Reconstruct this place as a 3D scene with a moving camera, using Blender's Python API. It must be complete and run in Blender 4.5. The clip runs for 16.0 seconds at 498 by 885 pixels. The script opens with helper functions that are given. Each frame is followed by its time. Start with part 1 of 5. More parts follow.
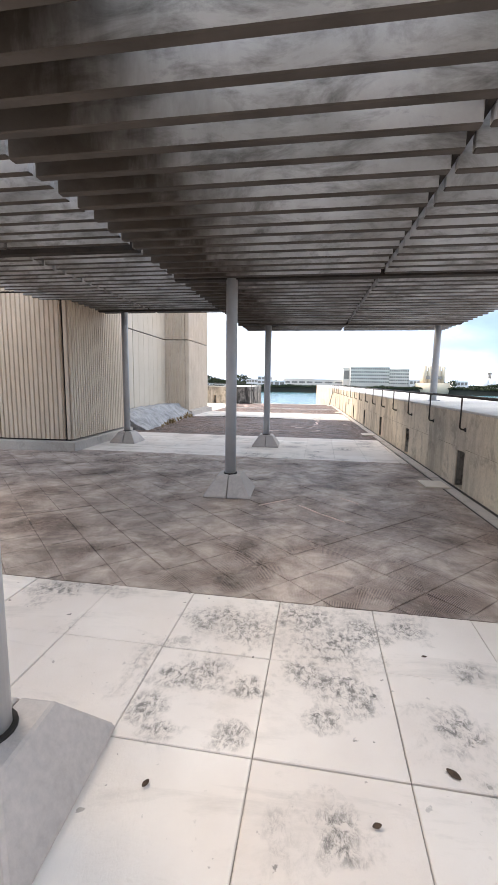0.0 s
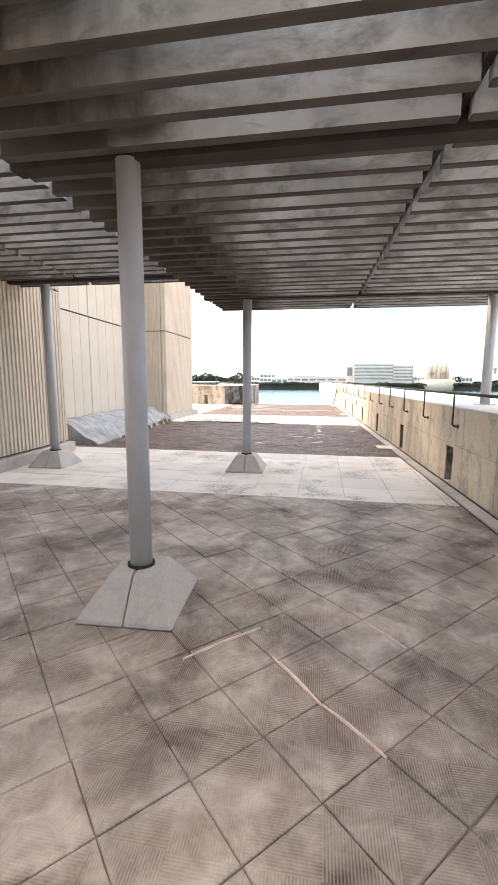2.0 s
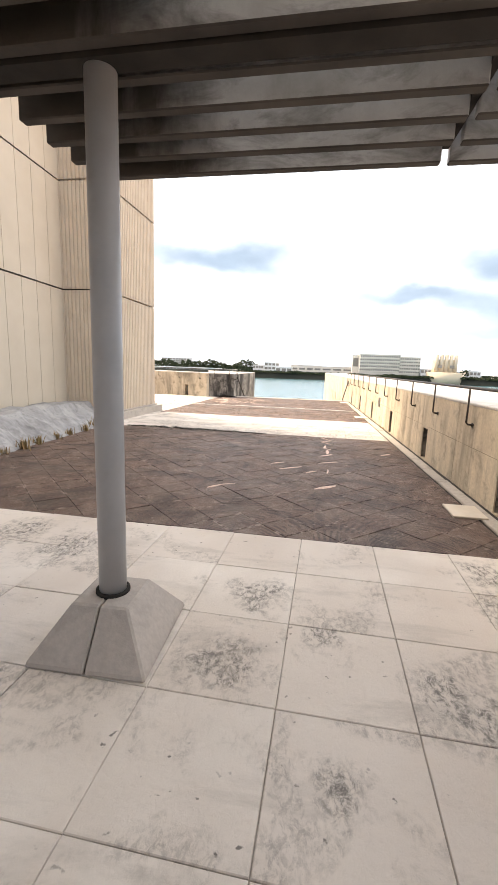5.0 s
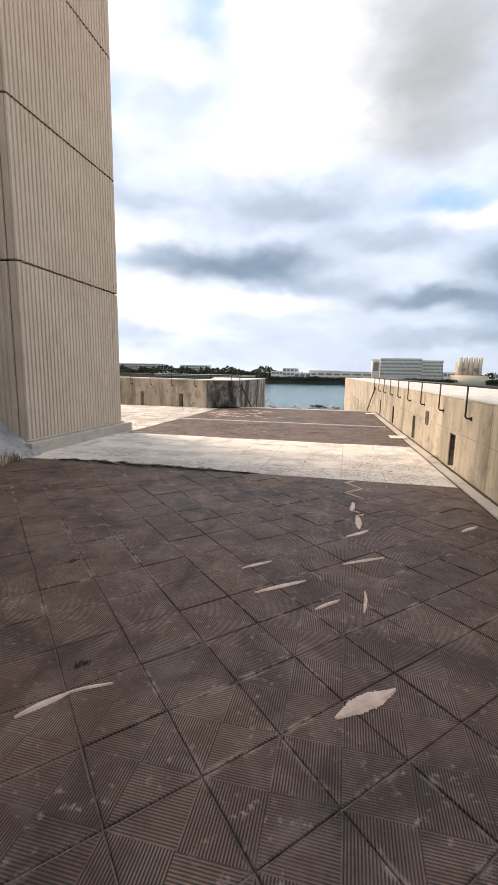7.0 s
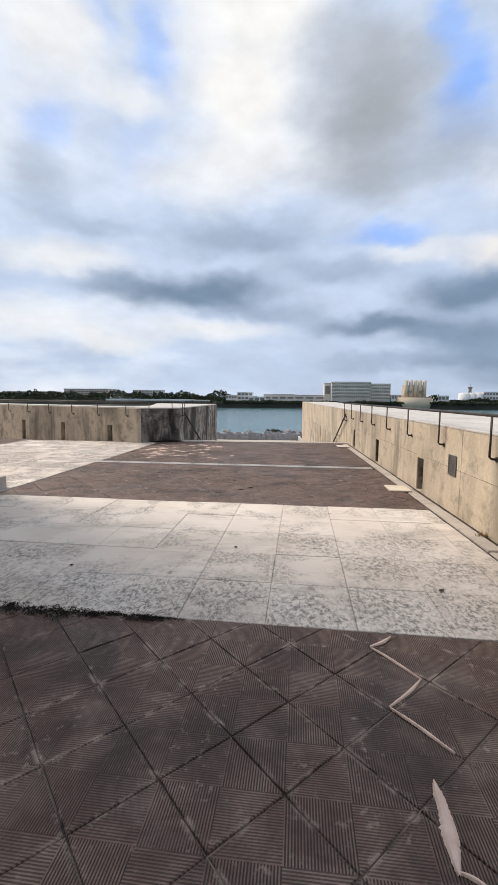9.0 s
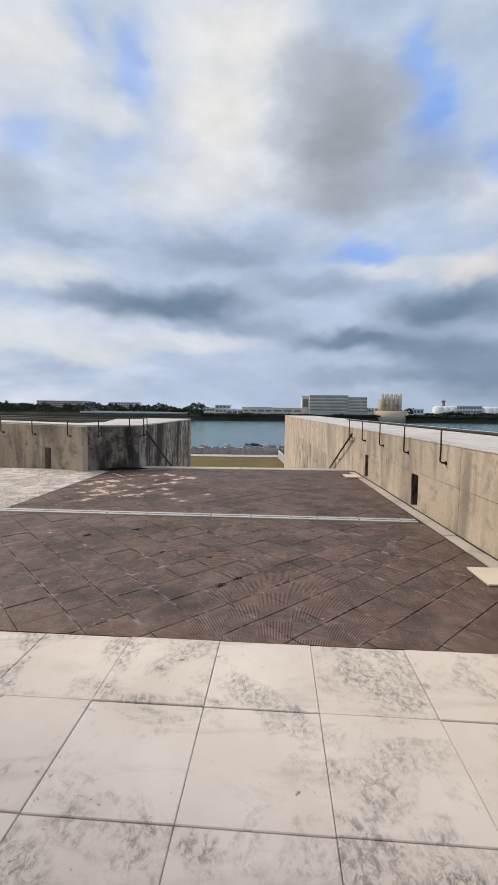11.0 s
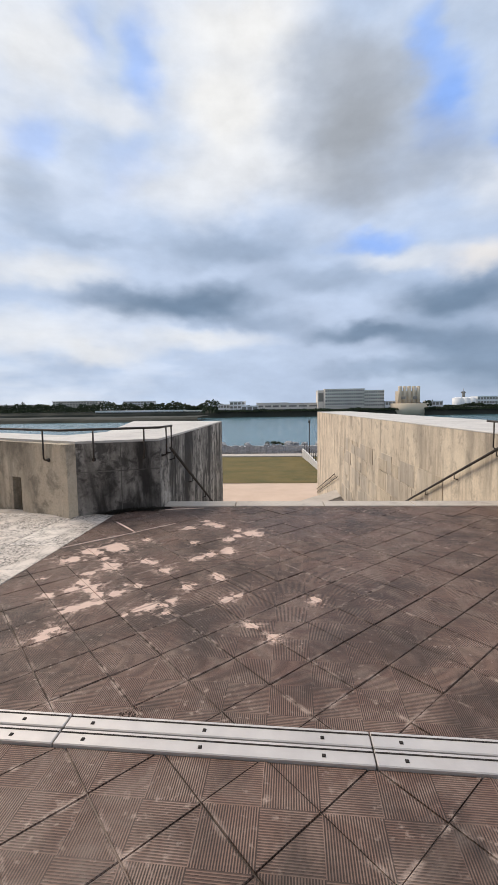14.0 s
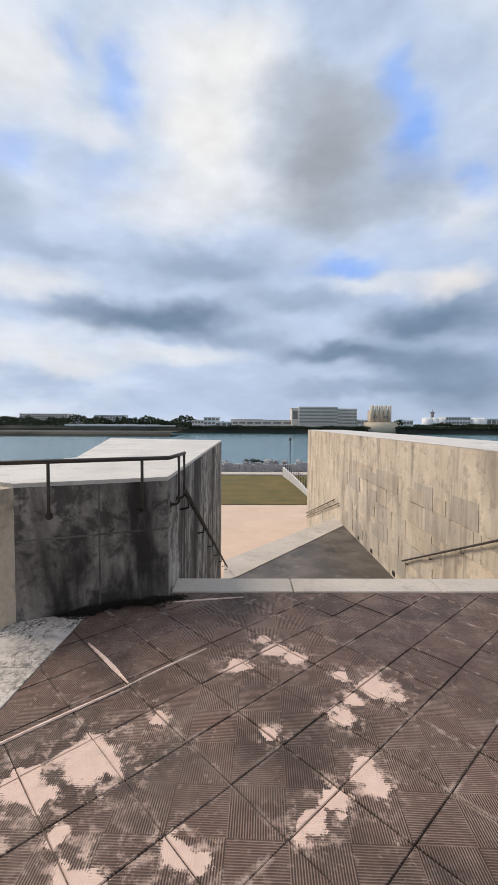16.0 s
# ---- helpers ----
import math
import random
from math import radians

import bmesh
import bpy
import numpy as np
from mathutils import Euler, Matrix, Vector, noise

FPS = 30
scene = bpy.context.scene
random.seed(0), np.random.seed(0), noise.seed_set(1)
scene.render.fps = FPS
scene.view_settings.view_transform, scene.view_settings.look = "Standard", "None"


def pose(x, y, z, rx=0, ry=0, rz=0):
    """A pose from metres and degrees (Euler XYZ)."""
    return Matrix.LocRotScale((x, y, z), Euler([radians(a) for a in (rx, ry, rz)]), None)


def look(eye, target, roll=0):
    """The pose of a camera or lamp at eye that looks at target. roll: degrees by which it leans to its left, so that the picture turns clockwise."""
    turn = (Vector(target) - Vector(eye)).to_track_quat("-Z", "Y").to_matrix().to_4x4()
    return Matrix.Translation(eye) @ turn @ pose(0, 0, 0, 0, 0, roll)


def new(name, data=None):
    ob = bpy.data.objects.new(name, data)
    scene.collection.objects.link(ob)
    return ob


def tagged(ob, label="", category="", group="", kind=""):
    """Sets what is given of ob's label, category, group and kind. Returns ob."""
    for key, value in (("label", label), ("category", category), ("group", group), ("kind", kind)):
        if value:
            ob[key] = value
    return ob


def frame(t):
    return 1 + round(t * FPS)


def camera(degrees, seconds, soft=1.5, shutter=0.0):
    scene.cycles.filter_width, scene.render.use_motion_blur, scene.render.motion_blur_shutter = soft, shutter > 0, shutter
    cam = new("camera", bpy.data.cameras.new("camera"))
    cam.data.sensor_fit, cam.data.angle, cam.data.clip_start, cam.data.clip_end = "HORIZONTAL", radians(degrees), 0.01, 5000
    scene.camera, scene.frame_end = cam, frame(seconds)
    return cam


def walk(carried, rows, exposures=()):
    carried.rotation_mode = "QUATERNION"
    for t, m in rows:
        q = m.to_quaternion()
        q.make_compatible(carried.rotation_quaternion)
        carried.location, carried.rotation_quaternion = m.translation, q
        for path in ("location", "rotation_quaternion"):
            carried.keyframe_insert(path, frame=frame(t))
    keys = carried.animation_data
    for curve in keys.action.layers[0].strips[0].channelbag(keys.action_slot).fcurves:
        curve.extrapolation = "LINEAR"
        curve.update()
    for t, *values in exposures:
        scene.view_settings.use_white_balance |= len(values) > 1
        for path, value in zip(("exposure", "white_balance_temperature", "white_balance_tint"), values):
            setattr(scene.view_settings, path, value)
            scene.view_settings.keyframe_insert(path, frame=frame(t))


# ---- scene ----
cam = camera(61.0, 16.0, 1.25)
PATH = [
    (0, (0.094, 2.028, 1.277), (-0.132, 3.995, 0.991), 0.9),
    (0.5, (0.163, 2.664, 1.255), (-0.03, 4.635, 0.981), 1.4),
    (1, (0.246, 3.282, 1.278), (0.031, 5.251, 1.0), 1.4),
    (1.5, (0.249, 3.947, 1.286), (0.048, 5.918, 1.016), 1.1),
    (2, (0.238, 4.535, 1.284), (-0.004, 6.498, 0.989), 0.3),
    (2.5, (0.205, 5.204, 1.275), (-0.007, 7.17, 0.971), -0.3),
    (3, (0.237, 5.872, 1.264), (0.066, 7.838, 0.94), -0.2),
    (3.5, (0.218, 6.613, 1.259), (0.075, 8.579, 0.921), 0.4),
    (4, (0.19, 7.317, 1.26), (0.013, 9.277, 0.903), 1.3),
    (4.5, (0.207, 7.98, 1.27), (0.023, 9.937, 0.902), 2.0),
    (4.7, (0.253, 8.289, 1.275), (0.043, 10.245, 0.917), 2.1),
    (6.8, (0.405, 11.559, 1.235), (0.055, 13.499, 0.901), 0.9),
    (7, (0.373, 11.832, 1.235), (0.029, 13.775, 0.911), 1.0),
    (7.5, (0.322, 12.533, 1.249), (0.009, 14.485, 0.947), 0.9),
    (8, (0.251, 13.207, 1.248), (-0.009, 15.172, 0.976), 0.6),
    (8.5, (0.191, 13.939, 1.264), (-0.004, 15.915, 1.027), 0.4),
    (9, (0.156, 14.617, 1.277), (0.014, 16.601, 1.066), 0.4),
    (9.5, (0.128, 15.282, 1.292), (0.037, 17.272, 1.106), 0.6),
    (9.7, (0.134, 15.576, 1.322), (0.057, 17.567, 1.143), 0.3),
    (11.8, (-0.36, 18.233, 1.326), (-0.377, 20.228, 1.181), 0.6),
    (12, (-0.428, 18.472, 1.336), (-0.446, 20.467, 1.188), 0.3),
    (12.5, (-0.607, 19.106, 1.38), (-0.635, 21.1, 1.225), 0.3),
    (13, (-0.771, 19.712, 1.353), (-0.818, 21.705, 1.195), 0.1),
    (13.5, (-0.941, 20.361, 1.38), (-1.016, 22.353, 1.213), -0.3),
    (14, (-1.178, 20.892, 1.398), (-1.285, 22.882, 1.229), -0.8),
    (14.5, (-1.498, 21.512, 1.406), (-1.615, 23.502, 1.253), -0.3),
    (15, (-1.78, 22.102, 1.387), (-1.885, 24.095, 1.266), -0.4),
    (15.5, (-1.991, 22.75, 1.391), (-2.04, 24.747, 1.288), -0.2),
    (16, (-2.115, 23.278, 1.408), (-2.094, 25.276, 1.315), 0.3),
]
EXPOSURES = [(0.0, 1.72, 6500, 10), (0.5, 1.7, 6600, 10), (1.0, 1.76, 6600, 10), (2.0, 2.2, 7100, 11), (3.0, 2.42, 7200, 11), (3.5, 2.4, 7300, 11), (4.0, 2.38, 8300, 13), (4.5, 2.3, 8500, 14), (4.7, 2.1, 8300, 13), (6.8, 0.8, 7200, 12), (7.5, 0.7, 7050, 11), (8.0, 0.64, 6900, 11), (9.0, 0.34, 6600, 10), (12.0, 0.06, 6500, 10), (12.8, 0.25, 6500, 10), (16.0, 0.2, 6450, 10)]
walk(cam, [(t, look(eye, target, roll)) for t, eye, target, roll in PATH], EXPOSURES)

# ---- world and sun ----
SUN_EL, SUN_AZ = radians(47), radians(-62)   # azimuth from +y towards +x; a veiled sun, high on the left


def build_world():
    w = bpy.data.worlds.new("cloudy_sky")
    scene.world = w
    w.use_nodes = True
    nt = w.node_tree
    n, l = nt.nodes, nt.links
    n.clear()
    out, bg = n.new("ShaderNodeOutputWorld"), n.new("ShaderNodeBackground")
    sky = n.new("ShaderNodeTexSky")
    sky.sky_type, sky.sun_disc = "NISHITA", False
    sky.sun_elevation, sky.sun_rotation = SUN_EL, SUN_AZ
    sky.air_density, sky.dust_density = 1.0, 1.5
    tc = n.new("ShaderNodeTexCoord")
    sep = n.new("ShaderNodeSeparateXYZ")
    l.new(tc.outputs["Generated"], sep.inputs[0])
    # cloud deck: direction spread over a flat layer
    zz = n.new("ShaderNodeMath"); zz.operation = "MAXIMUM"; zz.inputs[1].default_value = 0.0
    l.new(sep.outputs[2], zz.inputs[0])
    shape = n.new("ShaderNodeMapping")
    shape.inputs["Scale"].default_value = (1.0, 1.0, 2.1)
    shape.inputs["Location"].default_value = CLOUD_SHIFT
    l.new(tc.outputs["Generated"], shape.inputs["Vector"])
    big = n.new("ShaderNodeTexNoise")
    big.inputs["Scale"].default_value, big.inputs["Detail"].default_value = 1.7, 5.0
    big.inputs["Roughness"].default_value, big.inputs["Distortion"].default_value = 0.5, 0.2
    l.new(shape.outputs[0], big.inputs["Vector"])
    fine = n.new("ShaderNodeTexNoise")
    fine.inputs["Scale"].default_value, fine.inputs["Detail"].default_value = 2.5, 6.0
    fine.inputs["Roughness"].default_value, fine.inputs["Distortion"].default_value = 0.46, 0.0
    l.new(shape.outputs[0], fine.inputs["Vector"])
    # cover: how much cloud stands before the blue
    cover = n.new("ShaderNodeValToRGB")
    cover.color_ramp.elements[0].position, cover.color_ramp.elements[1].position = 0.40, 0.52
    l.new(big.outputs["Fac"], cover.inputs[0])
    # clouds far off are seen from below, thicker and greyer
    low = n.new("ShaderNodeValToRGB")
    lr = low.color_ramp
    lr.interpolation = "B_SPLINE"
    lr.elements[0].position, lr.elements[0].color = 0.0, (0.09, 0.09, 0.09, 1)
    lr.elements[1].position, lr.elements[1].color = 0.6, (0.0, 0.0, 0.0, 1)
    for p_, v_ in ((0.06, 0.13), (0.17, 0.13), (0.34, 0.035)):
        e = lr.elements.new(p_)
        e.color = (v_, v_, v_, 1)
    l.new(zz.outputs[0], low.inputs[0])
    # long flat cloud banks low over the sea, thicker to the east
    flat = n.new("ShaderNodeMapping")
    flat.inputs["Scale"].default_value = (1.0, 1.0, 4.4)
    flat.inputs["Location"].default_value = BANK_SHIFT
    l.new(tc.outputs["Generated"], flat.inputs["Vector"])
    bank_ = n.new("ShaderNodeTexNoise")
    bank_.inputs["Scale"].default_value, bank_.inputs["Detail"].default_value = 3.0, 4.0
    bank_.inputs["Roughness"].default_value, bank_.inputs["Distortion"].default_value = 0.5, 0.15
    l.new(flat.outputs[0], bank_.inputs["Vector"])
    band = n.new("ShaderNodeMapRange")
    band.inputs["From Min"].default_value, band.inputs["From Max"].default_value = 0.36, 0.70
    band.inputs["To Min"].default_value, band.inputs["To Max"].default_value = -0.10, 0.20
    l.new(bank_.outputs["Fac"], band.inputs["Value"])
    east = n.new("ShaderNodeMapRange")
    east.inputs["From Min"].default_value, east.inputs["From Max"].default_value = -0.35, 0.5
    east.inputs["To Min"].default_value, east.inputs["To Max"].default_value = 0.0, 0.12
    l.new(sep.outputs[0], east.inputs["Value"])
    both = n.new("ShaderNodeMath"); both.operation = "ADD"
    l.new(band.outputs[0], both.inputs[0]); l.new(east.outputs[0], both.inputs[1])
    height = n.new("ShaderNodeValToRGB")
    hr = height.color_ramp
    hr.interpolation = "EASE"
    hr.elements[0].position, hr.elements[0].color = 0.0, (0.35, 0.35, 0.35, 1)
    hr.elements[1].position, hr.elements[1].color = 0.36, (0.0, 0.0, 0.0, 1)
    for p_, v_ in ((0.05, 0.7), (0.10, 1.0), (0.23, 1.0)):
        e = hr.elements.new(p_)
        e.color = (v_, v_, v_, 1)
    l.new(zz.outputs[0], height.inputs[0])
    banked = n.new("ShaderNodeMath"); banked.operation = "MULTIPLY"
    l.new(both.outputs[0], banked.inputs[0]); l.new(height.outputs[0], banked.inputs[1])
    plus = n.new("ShaderNodeMath"); plus.operation = "ADD"
    l.new(banked.outputs[0], plus.inputs[0]); l.new(low.outputs[0], plus.inputs[1])
    tone = n.new("ShaderNodeMath"); tone.operation = "ADD"
    l.new(fine.outputs["Fac"], tone.inputs[0]); l.new(plus.outputs[0], tone.inputs[1])
    # body: from bright white cloud to grey underside
    body = n.new("ShaderNodeValToRGB")
    cr = body.color_ramp
    cr.elements[0].position, cr.elements[0].color = 0.42, (0.86, 0.86, 0.85, 1)
    cr.elements[1].position, cr.elements[1].color = 1.0, (0.15, 0.19, 0.26, 1)
    for p_, c_ in ((0.52, (0.66, 0.70, 0.76, 1)), (0.61, (0.40, 0.485, 0.61, 1)), (0.76, (0.25, 0.32, 0.435, 1))):
        e = cr.elements.new(p_)
        e.color = c_
    l.new(tone.outputs[0], body.inputs[0])
    blue = n.new("ShaderNodeMix"); blue.data_type = "RGBA"; blue.blend_type = "MULTIPLY"
    blue.inputs[0].default_value = 1.0
    l.new(sky.outputs[0], blue.inputs[6]); blue.inputs[7].default_value = (0.085, 0.085, 0.085, 1)
    add = n.new("ShaderNodeMix"); add.data_type = "RGBA"; add.blend_type = "MIX"
    add.inputs[0].default_value = 0.35
    l.new(blue.outputs[2], add.inputs[6]); add.inputs[7].default_value = (0.42, 0.62, 1.0, 1)
    mix = n.new("ShaderNodeMix"); mix.data_type = "RGBA"
    l.new(cover.outputs[0], mix.inputs[0]); l.new(add.outputs[2], mix.inputs[6]); l.new(body.outputs[0], mix.inputs[7])
    # the clouds over the bay, by bearing and height above the horizon, their outlines frayed by noise
    def math_node(op, p, q=0.0):
        k = n.new("ShaderNodeMath"); k.operation = op
        for sock, v in ((k.inputs[0], p), (k.inputs[1], q)):
            if isinstance(v, bpy.types.NodeSocket):
                l.new(v, sock)
            else:
                sock.default_value = v
        return k.outputs[0]

    def vec_node(op, p, q):
        k = n.new("ShaderNodeVectorMath"); k.operation = op
        l.new(p, k.inputs[0])
        if isinstance(q, bpy.types.NodeSocket):
            l.new(q, k.inputs[1])
        else:
            k.inputs[1].default_value = q
        return k.outputs["Value"] if op == "LENGTH" else k.outputs[0]

    place = n.new("ShaderNodeCombineXYZ")
    l.new(math_node("ARCTAN2", sep.outputs[0], sep.outputs[1]), place.inputs[0])
    l.new(math_node("ARCSINE", sep.outputs[2]), place.inputs[1])
    spot = place.outputs[0]
    for scale_, detail_, amount_ in ((5.0, 3.0, (0.16, 0.09, 0.0)), (15.0, 5.0, (0.05, 0.03, 0.0))):
        fray = n.new("ShaderNodeTexNoise")
        fray.inputs["Scale"].default_value, fray.inputs["Detail"].default_value, fray.inputs["Roughness"].default_value = scale_, detail_, 0.55
        l.new(vec_node("MULTIPLY", place.outputs[0], (1.0, 1.7, 1.0)), fray.inputs["Vector"])
        spot = vec_node("ADD", spot, vec_node("MULTIPLY", vec_node("SUBTRACT", fray.outputs["Color"], (0.5, 0.5, 0.5)), amount_))
    colour = mix.outputs[2]

    def cloud(at, tint):
        nonlocal colour
        az, el, wide, high, thick = at
        d = vec_node("LENGTH", vec_node("MULTIPLY", vec_node("SUBTRACT", spot, (az, el, 0.0)), (1 / wide, 1 / high, 0.0)), (0.0, 0.0, 0.0))
        r = n.new("ShaderNodeMapRange"); r.interpolation_type = "SMOOTHSTEP"
        r.inputs["From Min"].default_value, r.inputs["From Max"].default_value = 1.5, 0.2
        r.inputs["To Min"].default_value, r.inputs["To Max"].default_value = 0.0, thick
        l.new(d, r.inputs["Value"])
        k = n.new("ShaderNodeMix"); k.data_type = "RGBA"
        l.new(r.outputs[0], k.inputs[0]); l.new(colour, k.inputs[6]); k.inputs[7].default_value = (*tint, 1)
        colour = k.outputs[2]

    for tint, clouds in CLOUDS:
        for at in clouds:
            cloud(at, tint)
    # ragged light and shade inside the clouds
    puff = n.new("ShaderNodeTexNoise")
    puff.inputs["Scale"].default_value, puff.inputs["Detail"].default_value, puff.inputs["Roughness"].default_value = 9.0, 7.0, 0.58
    l.new(vec_node("MULTIPLY", place.outputs[0], (1.0, 2.0, 1.0)), puff.inputs["Vector"])
    gain = n.new("ShaderNodeMapRange")
    gain.inputs["From Min"].default_value, gain.inputs["From Max"].default_value = 0.3, 0.7
    gain.inputs["To Min"].default_value, gain.inputs["To Max"].default_value = 0.92, 1.07
    l.new(puff.outputs["Fac"], gain.inputs["Value"])
    l.new(vec_node("SCALE", colour, (0, 0, 0)), bg.inputs[0])
    l.new(gain.outputs[0], bg.inputs[0].links[0].from_node.inputs["Scale"])
    bg.inputs[1].default_value = SKY_GAIN
    l.new(bg.outputs[0], out.inputs[0])


CLOUDS = (
    ((0.54, 0.64, 0.82), ((0.0, 0.36, 0.95, 0.55, 0.85),)),
    ((0.22, 0.42, 0.93), ((0.37, 0.56, 0.06, 0.07, 0.8), (-0.28, 0.64, 0.05, 0.06, 0.5), (0.23, 0.35, 0.09, 0.023, 0.7), (0.33, 0.64, 0.04, 0.038, 0.6), (-0.50, 0.50, 0.06, 0.040, 0.4), (-0.39, 0.66, 0.03, 0.039, 0.35), (-0.31, 0.48, 0.05, 0.054, 0.25), (0.47, 0.47, 0.03, 0.038, 0.5))),
    ((0.83, 0.825, 0.81), ((-0.09, 0.58, 0.14, 0.120, 0.95), (-0.05, 0.70, 0.16, 0.051, 0.9), (-0.47, 0.62, 0.10, 0.064, 0.7), (-0.34, 0.57, 0.08, 0.033, 0.55), (-0.17, 0.46, 0.18, 0.057, 0.55), (0.03, 0.47, 0.11, 0.056, 0.4), (0.30, 0.31, 0.10, 0.019, 0.5), (-0.48, 0.29, 0.14, 0.033, 0.65), (-0.17, 0.15, 0.17, 0.025, 0.65), (-0.38, 0.12, 0.11, 0.024, 0.65), (-0.51, 0.16, 0.14, 0.044, 0.5), (0.45, 0.42, 0.06, 0.055, 0.5))),
    ((0.325, 0.35, 0.385), ((0.18, 0.54, 0.14, 0.093, 0.9), (0.12, 0.64, 0.11, 0.043, 0.5), (0.18, 0.44, 0.14, 0.050, 0.65), (0.36, 0.47, 0.07, 0.065, 0.5), (0.25, 0.61, 0.07, 0.045, 0.45))),
    ((0.14, 0.21, 0.31), ((-0.19, 0.23, 0.19, 0.042, 0.9), (-0.34, 0.24, 0.11, 0.029, 0.5), (-0.08, 0.35, 0.19, 0.046, 0.5), (0.41, 0.22, 0.15, 0.050, 0.9), (0.21, 0.16, 0.14, 0.027, 0.85), (0.36, 0.14, 0.13, 0.031, 0.7), (0.13, 0.28, 0.18, 0.030, 0.4), (0.45, 0.09, 0.15, 0.059, 0.7), (0.25, 0.08, 0.15, 0.020, 0.4), (-0.01, 0.19, 0.12, 0.020, 0.4), (-0.52, 0.42, 0.06, 0.053, 0.35), (-0.42, 0.36, 0.14, 0.020, 0.3))),
    ((0.80, 0.76, 0.72), ((0.44, 0.29, 0.07, 0.027, 0.8),)),
)
CLOUD_SHIFT, BANK_SHIFT, SKY_GAIN = (6.39, 8.02, -2.2), (3.7, 2.6, 1.9), 0.92
build_world()
sun = new("sun", bpy.data.lights.new("sun", "SUN"))
sun.data.energy, sun.data.angle, sun.data.color = 2.6, radians(24), (1.0, 0.86, 0.70)
sun_way = Vector((math.sin(SUN_AZ) * math.cos(SUN_EL), math.cos(SUN_AZ) * math.cos(SUN_EL), math.sin(SUN_EL)))
sun.matrix_world = look(sun_way * 60, (0, 0, 0))


# ---- materials ----
class Mat:
    """A small builder of node materials on the Principled shader."""

    def __init__(self, name, rough=0.8, metal=0.0, spec=0.4):
        self.m = bpy.data.materials.new(name)
        self.m.use_nodes = True
        self.n, self.l = self.m.node_tree.nodes, self.m.node_tree.links
        self.b = self.n["Principled BSDF"]
        self.b.inputs["Roughness"].default_value = rough
        self.b.inputs["Metallic"].default_value = metal
        self.b.inputs["Specular IOR Level"].default_value = spec
        self.pos = self.n.new("ShaderNodeNewGeometry").outputs["Position"]

    def put(self, sock, value):
        if isinstance(value, bpy.types.NodeSocket):
            self.l.new(value, sock)
        else:
            sock.default_value = value

    def scaled(self, v, s):
        k = self.n.new("ShaderNodeVectorMath"); k.operation = "MULTIPLY"
        self.put(k.inputs[0], v); k.inputs[1].default_value = s
        return k.outputs[0]

    def noise(self, scale, detail=4.0, rough=0.55, v=None, stretch=None, distort=0.0):
        k = self.n.new("ShaderNodeTexNoise")
        v = self.pos if v is None else v
        if stretch:
            v = self.scaled(v, stretch)
        self.put(k.inputs["Vector"], v)
        k.inputs["Scale"].default_value, k.inputs["Detail"].default_value = scale, detail
        k.inputs["Roughness"].default_value, k.inputs["Distortion"].default_value = rough, distort
        return k.outputs["Fac"]

    def ramp(self, v, *stops):
        k = self.n.new("ShaderNodeValToRGB")
        r = k.color_ramp
        while len(r.elements) < len(stops):
            r.elements.new(0.5)
        for e, (p, c) in zip(r.elements, stops):
            e.position = p
            e.color = (c, c, c, 1) if isinstance(c, (int, float)) else (*c, 1)
        self.put(k.inputs[0], v)
        return k.outputs[0]

    def math(self, op, a, b=0.0):
        k = self.n.new("ShaderNodeMath"); k.operation = op
        self.put(k.inputs[0], a); self.put(k.inputs[1], b)
        return k.outputs[0]

    def mix(self, f, a, b, blend="MIX"):
        k = self.n.new("ShaderNodeMix"); k.data_type = "RGBA"; k.blend_type = blend
        self.put(k.inputs[0], f)
        for i, c in ((6, a), (7, b)):
            self.put(k.inputs[i], c if isinstance(c, bpy.types.NodeSocket) else (*c, 1))
        return k.outputs[2]

    def xyz(self, v=None):
        k = self.n.new("ShaderNodeSeparateXYZ")
        self.put(k.inputs[0], self.pos if v is None else v)
        return k.outputs

    def random(self):
        return self.n.new("ShaderNodeObjectInfo").outputs["Random"]

    def island(self):
        return self.n.new("ShaderNodeNewGeometry").outputs["Random Per Island"]

    def bump(self, h, strength=0.4, dist=0.01):
        k = self.n.new("ShaderNodeBump")
        k.inputs["Strength"].default_value, k.inputs["Distance"].default_value = strength, dist
        self.put(k.inputs["Height"], h)
        self.l.new(k.outputs[0], self.b.inputs["Normal"])

    def done(self, colour=None, rough=None):
        if colour is not None:
            self.put(self.b.inputs["Base Color"], colour if isinstance(colour, bpy.types.NodeSocket) else (*colour, 1))
        if rough is not None:
            self.put(self.b.inputs["Roughness"], rough)
        return self.m


